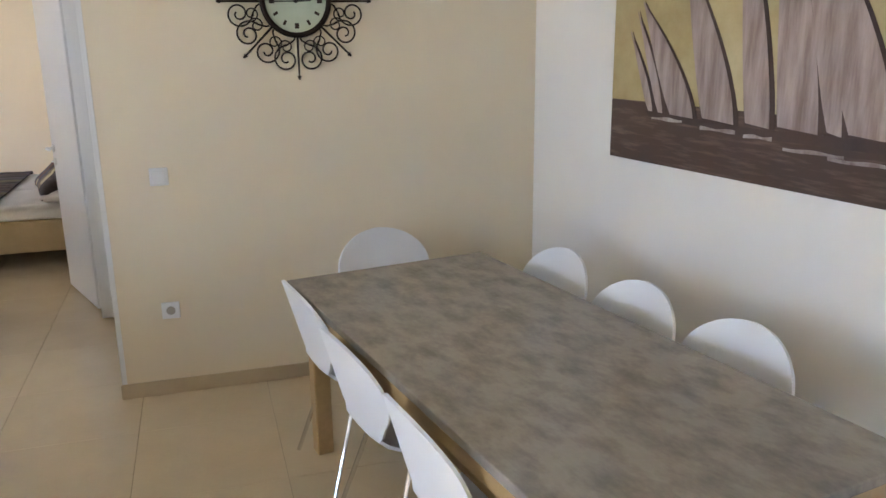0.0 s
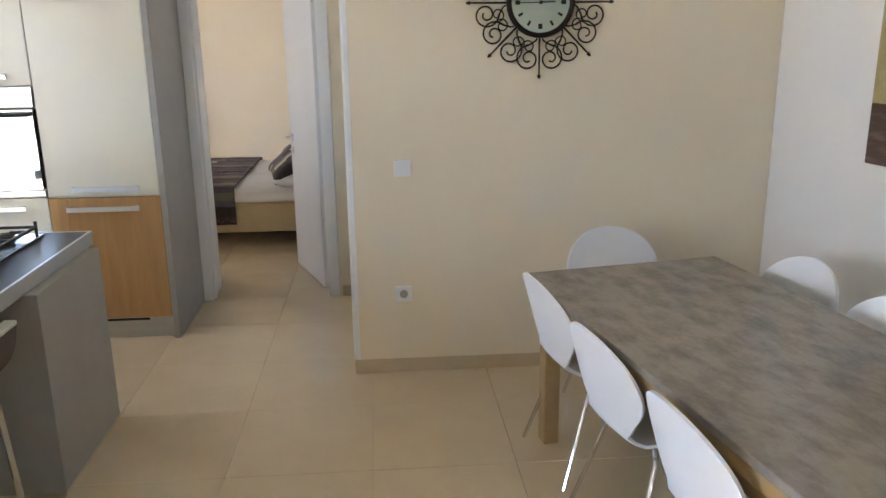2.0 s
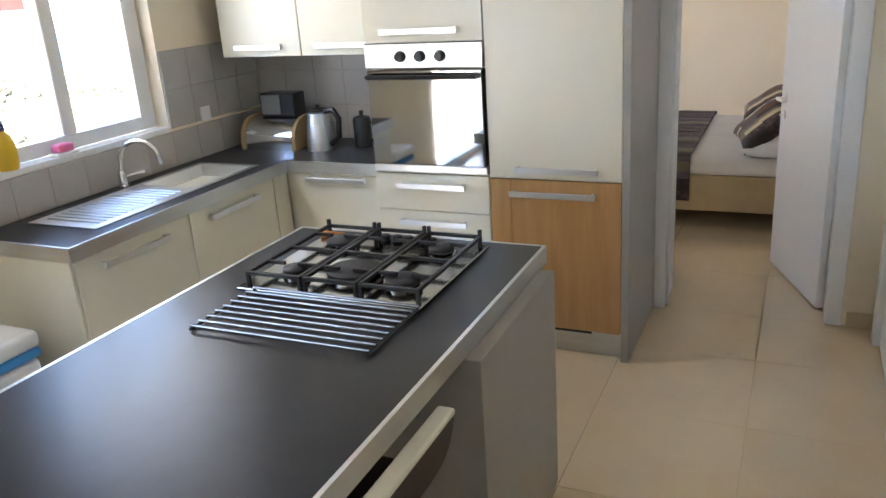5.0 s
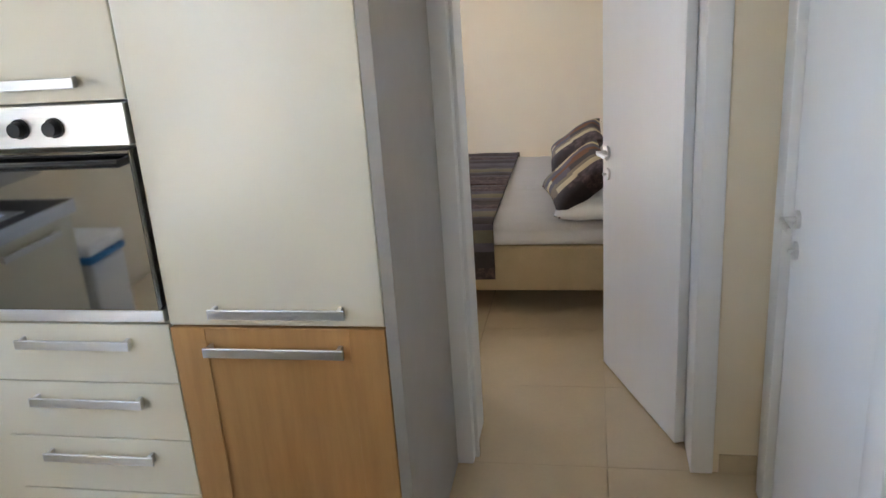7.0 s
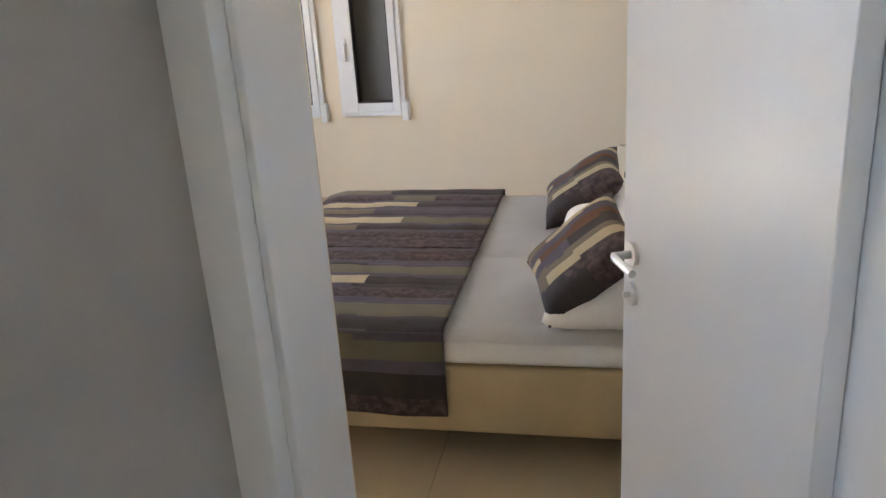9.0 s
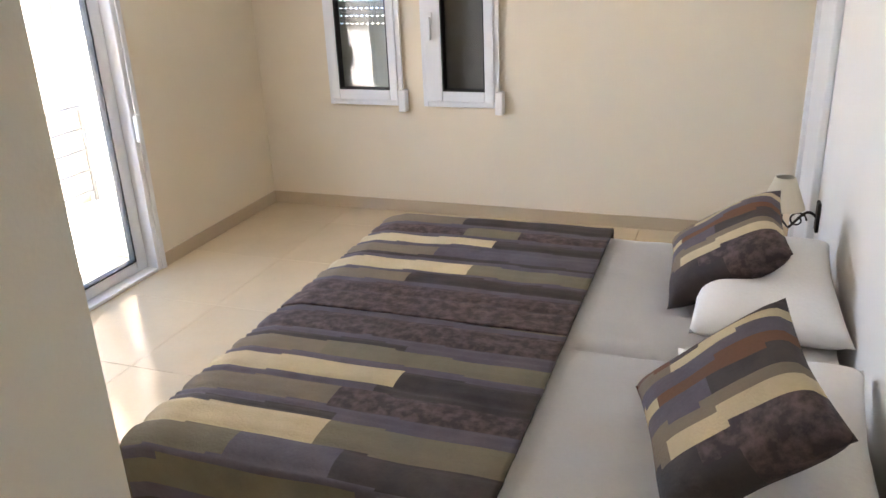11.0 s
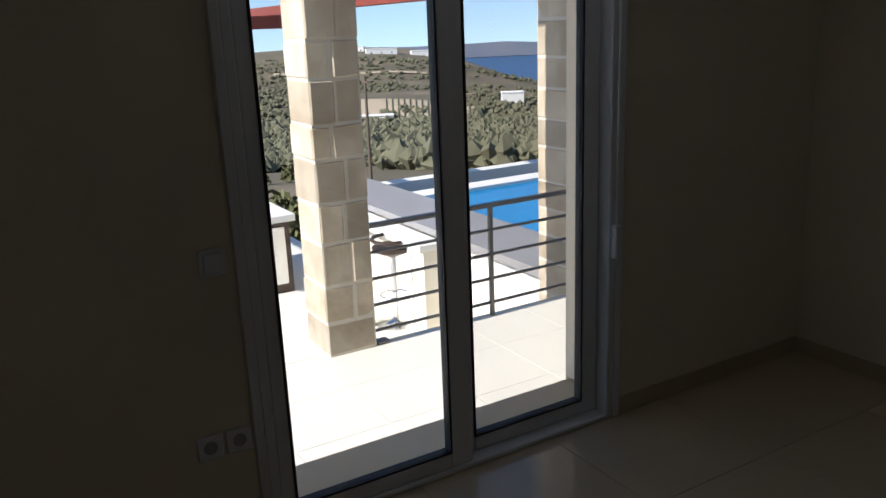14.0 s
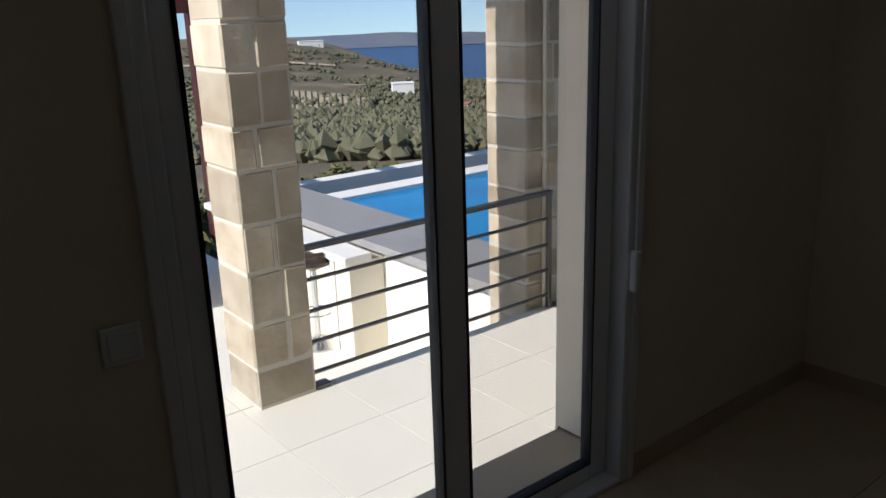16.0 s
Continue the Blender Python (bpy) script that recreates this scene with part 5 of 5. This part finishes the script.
    part("core", box(x0 + 0.004, y0 + 0.004, z0, x1 - 0.004, y1 - 0.004, z1), M_MORTAR, p, "pale mortar between the stones")
    z = z0 + 0.004
    k = 0
    while z < z1 - 0.05:
        h = min(rng.uniform(0.17, 0.235), z1 - z)
        cut = rng.choice((0.36, 0.45, 0.58, 0.66)) if k % 3 else rng.choice((0.0, 0.5))
        g = 0.0035
        ym = y0 + (y1 - y0) * cut if cut else y0
        cells = []
        if cut:
            cells += [(x0, y0, x1, ym - g), (x0, ym + g, x1, y1)]
        else:
            cells += [(x0, y0, x1, y1)]
        for a, b, c, d in cells:
            j = [rng.uniform(-0.004, 0.006) for _ in range(4)]
            bm = box(a - j[0], b - j[1], z + g, c + j[2], d + j[3], z + h - g, 0.010, 1)
            for v in bm.verts:
                v.co += 0.012 * noise.noise_vector(v.co * 7) * Vector((0.3, 0.6 if y0 + 0.03 < v.co.y < y1 - 0.03 else 0.15, 0.7))
            part("stone", bm, M_STONE, p)
        z += h
        k += 1
    return p


stone_pillar("stone_pillar", -3.52, -3.22, 8.865, 9.148, TZ, 2.74, "square sandstone pillar on the terrace edge", 4, "terrace pillars")
stone_pillar("stone_pillar", -3.62, -3.30, 10.57, 10.93, -1.0, 2.74, "square sandstone pillar with a pipe beside the railing", 9, "terrace pillars")
pipe = thing("rain_pipe", (-3.28, 10.69, -1.0), "thin pale conduit pipe down the pillar", "pipe")
part("pipe", cyl((-3.28, 10.69, -1.0), (-3.28, 10.69, 2.7), 0.011), M_RENDER, pipe, smooth=True)
part("clip", box(-3.298, 10.675, 0.78, -3.266, 10.705, 0.81, 0.003), M_RENDER, pipe)
RX = -3.255
rail = thing("terrace_railing", (RX, 10.0, TZ), "grey metal railing with five horizontal bars", "railing")
part("handrail", box(RX - 0.02, 9.15, 0.567, RX + 0.02, 10.72, 0.592, 0.004), M_RAIL, rail)
for z in (0.43, 0.28, 0.13, -0.02):
    part("bar", cyl((RX, 9.15, z), (RX, 10.70, z), 0.010, seg=10), M_RAIL, rail, smooth=True)
for y in (9.94, 10.705):
    part("post", box(RX - 0.012, y - 0.012, TZ, RX + 0.012, y + 0.012, 0.5668, 0.002), M_RAIL, rail)
part("foot_bracket", box(RX - 0.03, 9.155, TZ + 0.0, RX + 0.03, 9.23, TZ + 0.02, 0.003), M_RAIL, rail)

# lower deck, bar and pool
DZ = -1.0
structure("pool_deck", box(-14, -8, DZ - 0.3, -3.2, 10.84, DZ), M_TERRACE, "cream tiled lower deck in the sun")
PW = 10.85
structure("pool_wall", boxes((-7.9, PW, DZ - 0.2, 2.0, PW + 0.12, -0.16), (-7.9, PW + 0.12, DZ - 2.0, -7.7, 16.0, -0.16), (-7.7, 15.9, DZ - 2.0, 2.0, 16.0, -0.16)), M_WHITEREND, "white rendered pool wall")
structure("pool_coping", boxes((-8.1, PW - 0.12, -0.16, 2.0, PW + 0.52, -0.10), (-7.35, 15.6, -0.15, 2.0, 16.2, -0.09)), M_COPING, "grey stone pool coping")
structure("pool_edge", box(-7.0, 11.38, -1.6, -6.72, 15.6, -0.13), M_WHITEREND, "white far edge of the pool")
M_POOL = mat("pool_mosaic", (0.02, 0.28, 0.55), 0.15, second=(0.015, 0.22, 0.47), scale=3, fine=0.08, fine_scale=30)
M_WATER = mat("pool_water", (0.01, 0.20, 0.46), 0.06, second=(0.012, 0.26, 0.55), scale=1.2, fine=0.06, fine_scale=9, spec=0.25)
structure("pool_floor", box(-6.72, 11.38, -1.7, 2.0, 15.6, -1.5), M_POOL, "blue mosaic pool floor")
wb_ = bmesh.new()
nx, ny = 60, 30
gg = [[wb_.verts.new((-6.72 + 8.72 * i / nx, 11.38 + 3.73 * j / ny, -0.165 + 0.006 * noise.noise((i * 0.6, j * 0.6, 3)))) for j in range(ny + 1)] for i in range(nx + 1)]
for i in range(nx):
    for j in range(ny):
        wb_.faces.new((gg[i][j], gg[i + 1][j], gg[i + 1][j + 1], gg[i][j + 1]))
pw_ = structure("water_pool", wb_, M_WATER, "clear blue pool water", True)
pw_.visible_shadow = False

bar = thing("outdoor_bar", (-6.3, 11.1, DZ), "white outdoor bar counter against the pool wall", "bar counter")
part("counter_top", box(-7.75, 10.485, -0.235, -5.13, PW - 0.122, -0.175, 0.006), M_WHITEREND, bar, "white bar top")
part("support", box(-5.36, 10.53, DZ, -5.15, PW - 0.003, -0.2355, 0.004), M_RENDER, bar, "cream bar support")
part("support_edge", box(-5.44, 10.52, DZ, -5.363, PW - 0.003, -0.2355, 0.004), M_WHITEREND, bar)
part("back_panel", box(-7.7, PW - 0.03, DZ, -5.42, PW - 0.004, -0.2355), M_RENDER, bar, "cream panel under the bar")
ok = thing("outdoor_kitchen", (-7.7, 10.2, DZ), "outdoor kitchen unit with steel doors and a white top", "cabinet")
part("worktop", box(-8.40, 9.03, -0.24, -7.0, 10.10, -0.17, 0.006), M_WHITEREND, ok, "white outdoor worktop")
part("sink_plate", box(-7.80, 9.43, -0.1698, -7.30, 9.83, -0.165, 0.002), M_MESHGREY, ok, "dark sink cover")
part("body", box(-8.35, 9.08, DZ, -7.09, 10.06, -0.2405), M_BROWN, ok, "dark brown cabinet frame")
for y0_, y1_ in ((9.14, 9.56), (9.60, 10.0)):
    part("steel_door", box(-7.089, y0_, DZ + 0.10, -7.07, y1_, -0.30, 0.004), M_STEEL, ok, "stainless steel door")
stool = thing("outdoor_bar_stool", (-5.60, 11.0, DZ), "chrome pedestal bar stool under the outdoor bar", "stool")
part("base", lathe([(0.20, 0.0), (0.20, 0.012), (0.06, 0.035), (0.03, 0.06)], (-5.60, 10.47, DZ), 28), M_CHROME, stool, smooth=True)
part("column", cyl((-5.60, 10.47, DZ + 0.05), (-5.60, 10.47, DZ + 0.66), 0.026), M_CHROME, stool, smooth=True)
part("seat", lathe([(0.05, 0.64), (0.18, 0.70), (0.185, 0.73), (0.16, 0.74)], (-5.60, 10.47, DZ), 26), M_BROWN, stool, "dark moulded seat", True)
part("backrest", tube([(-5.60 + 0.18 * math.cos(a), 10.47 + 0.18 * math.sin(a), DZ + 0.80) for a in [math.pi * (1.0 + k / 10) for k in range(11)]], 0.018, 8), M_BROWN, stool, smooth=True)
part("foot_ring", tube([(-5.60 + 0.13 * math.cos(a), 10.47 + 0.13 * math.sin(a), DZ + 0.28) for a in [math.tau * k / 24 for k in range(24)]], 0.008, 6, True), M_CHROME, stool, smooth=True)
perg = thing("pergola", (-8.0, 10.0, DZ), "red-brown timber pergola over the lower deck", "pergola")
part("beam", box(-9.65, 11.23, 1.83, -6.2, 11.38, 2.0, r=0.006), M_BEAM, perg)
part("beam", box(-9.58, 5.4, 1.64, -9.43, 11.225, 1.80, r=0.006), M_BEAM, perg)
for k in range(6):
    y = 5.8 + k * 1.02
    part("rafter", box(-10.3, y, 1.801, -7.6, y + 0.09, 1.91, 0.004), M_BEAM, perg)
for x, y in ((-9.505, 11.30), (-9.505, 5.5)):
    part("post", box(x - 0.07, y - 0.07, DZ, x + 0.07, y + 0.07, 1.829 if y > 11 else 1.639, 0.006), M_BEAM, perg)
for y in (8.94, 10.68):
    eb = thing("eaves_beam", (-2.8, y, 2.62), "red-brown timber beam from the pillar to the house", "beam", "terrace beams")
    part("beam", box(-3.60, y, 2.742, -2.08, y + 0.14, 2.90, 0.006), M_BEAM, eb)

# ---- landscape ----
SEA = -140.0
EYE_AT = Vector((-0.1, 7.48))
TURN = 4.8


def ground_z(yaw, r):
    """Height of the land at a bearing (degrees from north to west) and a distance."""
    sea_side = float(np.interp(r, [0, 13, 25, 60, 150, 350, 650, 850, 1100, 1400, 4900], [-2.6, -3.6, -5.5, -11, -22, -39, -54, -76, -130, -190, -200]))
    hill = float(np.interp(r, [0, 13, 25, 60, 150, 350, 600, 900, 1200, 1500, 1900, 4900], [-2.6, -3.6, -5.5, -11, -22, -37, -34, -17, -40, -120, -200, -200]))
    w = min(1.0, max(0.0, (yaw - 42.0) / 16.0)) if yaw < 200 else 0.0
    w = w * w * (3 - 2 * w)
    x, y = r * math.sin(radians(yaw)), r * math.cos(radians(yaw))
    rough = min(1.0, r / 400) * (5.5 * noise.noise((x / 170, y / 170, 0.3)) + 2.2 * noise.noise((x / 60, y / 60, 1.7)))
    return sea_side * (1 - w) + hill * w + rough


M_LAND = mat("dry_scrub_ground", (0.11, 0.09, 0.05), 0.95, second=(0.21, 0.16, 0.095), scale=0.022, detail=12, spread=(0.45, 0.66), fine=0.25, fine_scale=0.7)
bm = bmesh.new()
na, rads = 200, [0, 13, 18, 25, 35, 50, 70, 95, 130, 170, 220, 280, 350, 430, 520, 610, 700, 790, 880, 970, 1060, 1160, 1280, 1400, 1600, 1900]
ring0 = []
for r in rads[1:]:
    row = []
    for k in range(na):
        yaw = 360 * k / na
        z = ground_z(yaw, r)
        row.append(bm.verts.new((EYE_AT.x - r * math.sin(radians(yaw + TURN)), EYE_AT.y + r * math.cos(radians(yaw + TURN)), z)))
    ring0.append(row)
for a, b in zip(ring0, ring0[1:]):
    for k in range(na):
        bm.faces.new((a[k], a[(k + 1) % na], b[(k + 1) % na], b[k]))
cen = bm.verts.new((EYE_AT.x, EYE_AT.y, -3.0))
for k in range(na):
    bm.faces.new((cen, ring0[0][(k + 1) % na], ring0[0][k]))
structure("ground", bm, M_LAND, "dry hillside with scrub falling to the sea", True)
M_SEA = mat("deep_blue_sea", (0.008, 0.045, 0.13), 0.35, second=(0.010, 0.055, 0.15), scale=0.004, fine=0.08, fine_scale=0.02)
bm = bmesh.new()
bmesh.ops.create_circle(bm, cap_ends=True, segments=96, radius=4900, matrix=Matrix.Translation((0, 0, SEA)))
structure("water_sea", bm, M_SEA, "deep blue sea of the bay")
# the haze of distance is mixed into the hills' blue-grey base colour
M_FAR = mat("far_hills_haze_tint", (0.10, 0.125, 0.17), 0.95, second=(0.16, 0.165, 0.19), scale=0.006, detail=10, fine=0.15, fine_scale=0.03)
bm = bmesh.new()
n = 160
low, mid, top_, back = [], [], [], []
for k in range(n + 1):
    yaw = radians(TURN - 30 + 170 * k / n)
    dx, dy = -math.sin(yaw), math.cos(yaw)
    h = 44 * noise.noise((k * 0.07, 0.5, 0)) + 16 * noise.noise((k * 0.3, 2.5, 0))
    for lst, r, z in ((low, 3650 + 60 * noise.noise((k * 0.2, 7, 0)), SEA + 2), (mid, 3800, SEA + 14 + h * 0.2), (top_, 4100, -112 + h * 0.8), (back, 4700, -125 + h * 0.6)):
        lst.append(bm.verts.new((dx * r, dy * r, z)))
for a, b in ((low, mid), (mid, top_), (top_, back)):
    for k in range(n):
        bm.faces.new((a[k], a[k + 1], b[k + 1], b[k]))
structure("backdrop_hills", bm, M_FAR, "hills across the bay, tinted blue-grey for haze", True)

# trees: many small uneven clumps of leaves on short trunks
M_LEAF = mat("olive_foliage", (0.085, 0.085, 0.045), 0.85, second=(0.15, 0.14, 0.08), scale=0.6, fine=0.3, fine_scale=3)
M_LEAF2 = mat("bright_shrub_foliage", (0.085, 0.095, 0.03), 0.85, second=(0.15, 0.14, 0.055), scale=2, fine=0.3, fine_scale=6)
M_BARK = mat("grey_bark", (0.12, 0.09, 0.06), 0.9, fine=0.2)


def at_bearing(yaw, r):
    return EYE_AT.x - r * math.sin(radians(yaw + TURN)), EYE_AT.y + r * math.cos(radians(yaw + TURN)), ground_z(yaw, r)


rng = random.Random(21)
verts, faces = [], []
for _ in range(9000):
    yaw = rng.uniform(36, 80)
    r = 90 * (760 / 90) ** rng.random()
    x, y, z = at_bearing(yaw, r)
    if noise.noise((x / 110, y / 110, 4)) + 0.25 * noise.noise((x / 30, y / 30, 9)) < (-0.14 if yaw > 52 else -0.35):
        continue
    s = rng.uniform(1.3, 2.9)
    for _b in range(4):
        ox, oy, oz = rng.uniform(-0.6, 0.6) * s, rng.uniform(-0.6, 0.6) * s, rng.uniform(0.25, 0.9) * s
        rr = s * rng.uniform(0.4, 0.7)
        base = len(verts)
        verts.append((x + ox, y + oy, z + oz + rr * rng.uniform(0.6, 1.0)))
        for q in range(5):
            a = q * math.tau / 5 + rng.random()
            f = rr * rng.uniform(0.7, 1.2)
            verts.append((x + ox + f * math.cos(a), y + oy + f * math.sin(a), z + oz + rr * rng.uniform(-0.5, 0.25)))
        verts.append((x + ox, y + oy, z - 0.2))
        for q in range(5):
            faces.append((base, base + 1 + q, base + 1 + (q + 1) % 5))
            faces.append((base + 6, base + 1 + (q + 1) % 5, base + 1 + q))
me = bpy.data.meshes.new("olive_grove")
me.from_pydata(verts, [], faces)
me.materials.append(M_LEAF)
tagged(new("olive_grove", me), "grey-green olive trees and scrub on the hillside", "trees", kind="stuff")


def leafy_bush(x, y, z, s, seed, label):
    rg = random.Random(seed)
    t = thing("shrub", (x, y, z), label, "shrub", "shrubs below the pool")
    limbs = []
    for k in range(4):
        a = k * math.tau / 4 + rg.random()
        limbs.append(tube([(x, y, z - 0.3), (x + 0.15 * s * math.cos(a), y + 0.15 * s * math.sin(a), z + 0.5 * s), (x + 0.45 * s * math.cos(a), y + 0.45 * s * math.sin(a), z + 1.1 * s)], 0.035 * s, 5))
    part("trunk", joined(*limbs), M_BARK, t)
    vs, fs = [], []
    for _ in range(420):
        a, e, q = rg.uniform(0, math.tau), rg.uniform(-0.25, 1.45), rg.uniform(0.45, 1.0)
        lump = 0.75 + 0.45 * noise.noise((math.cos(a) * 2, math.sin(a) * 2, e * 2 + seed))
        c = Vector((x + q * s * lump * math.cos(e) * math.cos(a) * 0.95, y + q * s * lump * math.cos(e) * math.sin(a) * 0.95, z + 0.55 * s + q * s * lump * math.sin(e)))
        n1 = Vector((rg.gauss(0, 1), rg.gauss(0, 1), rg.gauss(0, 1))).normalized()
        n2 = n1.orthogonal().normalized()
        w, l = 0.07 * s * rg.uniform(0.6, 1.3), 0.15 * s * rg.uniform(0.6, 1.4)
        b = len(vs)
        vs += [c - n1 * l, c + n2 * w, c + n1 * l, c - n2 * w]
        fs.append((b, b + 1, b + 2, b + 3))
    mm = bpy.data.meshes.new("crown")
    mm.from_pydata([tuple(v) for v in vs], [], fs)
    mm.materials.append(M_LEAF2)
    under(new("crown", mm), t)
    return t


for k in range(46):
    yaw = 38 + 34 * ((k * 0.618) % 1)
    r = 24 + 60 * ((k * 0.377) % 1) ** 1.4
    x, y, z = at_bearing(yaw, r)
    leafy_bush(x, y, z - 0.3, rng.uniform(1.0, 1.8), 100 + k, "leafy green shrub on the slope below the pool")


def village_house(yaw, r, w, d, h, turn, roof_mat, label):
    x, y, z = at_bearing(yaw, r)
    hs = thing("house", (0, 0, 0), label, "house", "white houses in the valley")
    part("wall", box(-w / 2, -d / 2, -3, w / 2, d / 2, h), M_WHITEREND, hs)
    part("roof", box(-w / 2 - 0.3, -d / 2 - 0.3, h + 0.002, w / 2 + 0.3, d / 2 + 0.3, h + 0.5, 0.1, 1), roof_mat, hs)
    for k in range(3):
        xx = -w / 2 + w * (k + 0.5) / 3
        wd = part("window", box(xx - 0.6, -d / 2 - 0.06, 0.9, xx + 0.6, -d / 2 - 0.003, 2.3), M_MESHGREY, hs)
        part("pane", box(xx - 0.5, -d / 2 - 0.09, 1.0, xx + 0.5, -d / 2 - 0.063, 2.2), M_BLACK, wd)
    hs.matrix_basis = pose(x, y, z, 0, 0, turn)


M_ROOF = mat("terracotta_roof", (0.42, 0.17, 0.09), 0.85, fine=0.1)
for yaw, r, w, d, h, turn, rf in ((49.4, 420, 11, 8, 6.5, 60, M_WHITEREND), (45.6, 300, 9, 7, 3.2, 40, M_ROOF), (55.6, 820, 24, 10, 6, 70, M_WHITEREND), (58.5, 800, 30, 10, 5, 70, M_WHITEREND), (60.2, 830, 16, 8, 5, 55, M_WHITEREND), (42.6, 560, 14, 9, 6, 35, M_ROOF), (41.4, 570, 14, 9, 5, 35, M_ROOF), (59.0, 330, 13, 5, 2.6, 62, M_WHITEREND), (62.5, 840, 14, 9, 6, 55, M_ROOF)):
    village_house(yaw, r, w, d, h, turn, rf, "white rendered house among the olive groves")
field = thing("vineyard", at_bearing(56.5, 350), "pale ploughed field with rows of vines", "field")
M_SOIL = mat("pale_soil", (0.46, 0.37, 0.25), 0.95, second=(0.40, 0.31, 0.20), scale=0.2, fine=0.1)


def sheet_patch(y0, y1, r0, r1, lift):
    bm = bmesh.new()
    g = []
    for i in range(13):
        row = []
        for j in range(9):
            x, y, z = at_bearing(y0 + (y1 - y0) * i / 12, r0 + (r1 - r0) * j / 8)
            row.append(bm.verts.new((x, y, z + lift)))
        g.append(row)
    for i in range(12):
        for j in range(8):
            bm.faces.new((g[i][j], g[i + 1][j], g[i + 1][j + 1], g[i][j + 1]))
    return bm


part("soil", sheet_patch(51.5, 61.5, 330, 400, 1.2), M_SOIL, field)
for k in range(17):
    a = 51.6 + k * 0.42
    pts = [at_bearing(a, 332 + q * 11) for q in range(7)]
    part("vine_row", tube([(p[0], p[1], p[2] + 1.4) for p in pts], 0.32, 5), M_LEAF, field)
road = structure("road_valley", sheet_patch(46, 53.5, 470, 476, 1.5), M_SOIL, "pale track through the olive groves")
road2 = structure("road_hill", sheet_patch(54, 66, 640, 650, 1.5), M_SOIL, "pale track on the hill")
px, py, pz = at_bearing(59.6, 70)
pole = thing("utility_pole", (px, py, pz), "weathered wooden utility pole on the slope", "pole")
part("pole", cyl((px, py, pz - 1), (px, py, pz + 9.5), 0.16, 0.11, 10), M_BARK, pole, smooth=True)
part("crossarm", box(px - 0.6, py - 0.06, pz + 8.9, px + 0.6, py + 0.06, pz + 9.05), M_BARK, pole)

# ---- pieces: wall tiles, floor tiles, terrace tiles ----


def tiles(parent, name, mesh_name, us, vs, size, material, make):
    """Equal tiles on one mesh; edge tiles get meshes of their own."""
    shared = {}
    for u0, u1 in us:
        for v0, v1 in vs:
            key = (round(u1 - u0, 4), round(v1 - v0, 4))
            if key not in shared:
                shared[key] = mesh_of(make(*key), mesh_name, material)
            ob = new(name, shared[key])
            yield ob, (u0 + u1) / 2, (v0 + v1) / 2


def cuts(a, b, start, step, gap):
    out, at = [], start
    while at > a:
        at -= step
    while at < b:
        p, q = max(a, at + gap / 2), min(b, at + step - gap / 2)
        if q - p > 0.02:
            out.append((p, q))
        at += step
    return out


def flat_tile(t):
    return lambda w, d: box(-w / 2, -d / 2, -t, w / 2, d / 2, 0, 0.0007, 1)


splash = tagged(thing("backsplash", (W, YD, ZC), "grey glazed tile backsplash round the worktop", "wall tiles"), kind="structure")
north = lambda w, h: box(-w / 2, -0.010, -h / 2, w / 2, 0, h / 2, 0.0012, 1)
west = lambda w, h: box(0, -w / 2, -h / 2, 0.010, w / 2, h / 2, 0.0012, 1)
for ob, u, v in tiles(splash, "tile", "tile_north", cuts(W + 0.012, -0.572, W + 0.012, 0.2, 0.0015), cuts(ZC + 0.001, 1.41, ZC + 0.001, 0.2, 0.0015), 0.2, M_SPLASH, north):
    ob.matrix_basis = Matrix.Translation((u, YD - 0.0015, v))
    under(ob, splash)
for v_lo, v_hi, segs in ((ZC + 0.001, 1.068, ((3.55, YD - 0.013),)), (1.07, 1.485, ((3.55, KY0 - 0.002), (KY1 + 0.002, YD - 0.013)))):
    for s0, s1 in segs:
        for ob, u, v in tiles(splash, "tile", "tile_west", cuts(s0, s1, YD - 0.013, 0.2, 0.0015), cuts(v_lo, v_hi, ZC + 0.001, 0.2, 0.0015), 0.2, M_SPLASH, west):
            ob.matrix_basis = Matrix.Translation((W + 0.0015, u, v))
            under(ob, splash)
kf = tagged(thing("floor_kitchen", (1, 2, 0), "polished beige porcelain tile floor", "floor"), kind="structure")
for ob, u, v in tiles(kf, "floor_tile", "floor_tile", cuts(W, E + 1.2, 0.63, 0.6, 0.002), cuts(S, YD, 4.47, 0.6, 0.002), 0.6, M_TILE, flat_tile(FLOOR_T)):
    ob.matrix_basis = Matrix.Translation((u, v, 0))
    under(ob, kf)
bf = tagged(thing("floor_bedroom", (0, 8.5, 0), "polished beige porcelain tile floor", "floor"), kind="structure")
for ob, u, v in tiles(bf, "floor_tile", "floor_tile", cuts(BW, 1.60, 0.63, 0.6, 0.002), cuts(YD, BN, YD, 0.6, 0.002), 0.6, M_TILE, flat_tile(FLOOR_T)):
    ob.matrix_basis = Matrix.Translation((u, v, 0))
    under(ob, bf)
tf = tagged(thing("terrace_floor", (-2.7, 9, TZ), "cream terrace tiles in the sun", "floor"), kind="structure")
for x_lo, x_hi, y_lo, y_hi in ((-3.285, OX - 0.014, 5.2, 12.8), (-4.4, -3.289, 5.2, 8.86)):
    for ob, u, v in tiles(tf, "terrace_tile", "terrace_tile", cuts(x_lo, x_hi, -3.285, 0.45, 0.002), cuts(y_lo, y_hi, 5.2, 0.45, 0.002), 0.45, M_TERRACE, flat_tile(0.012)):
        ob.matrix_basis = Matrix.Translation((u, v, TZ))
        under(ob, tf)
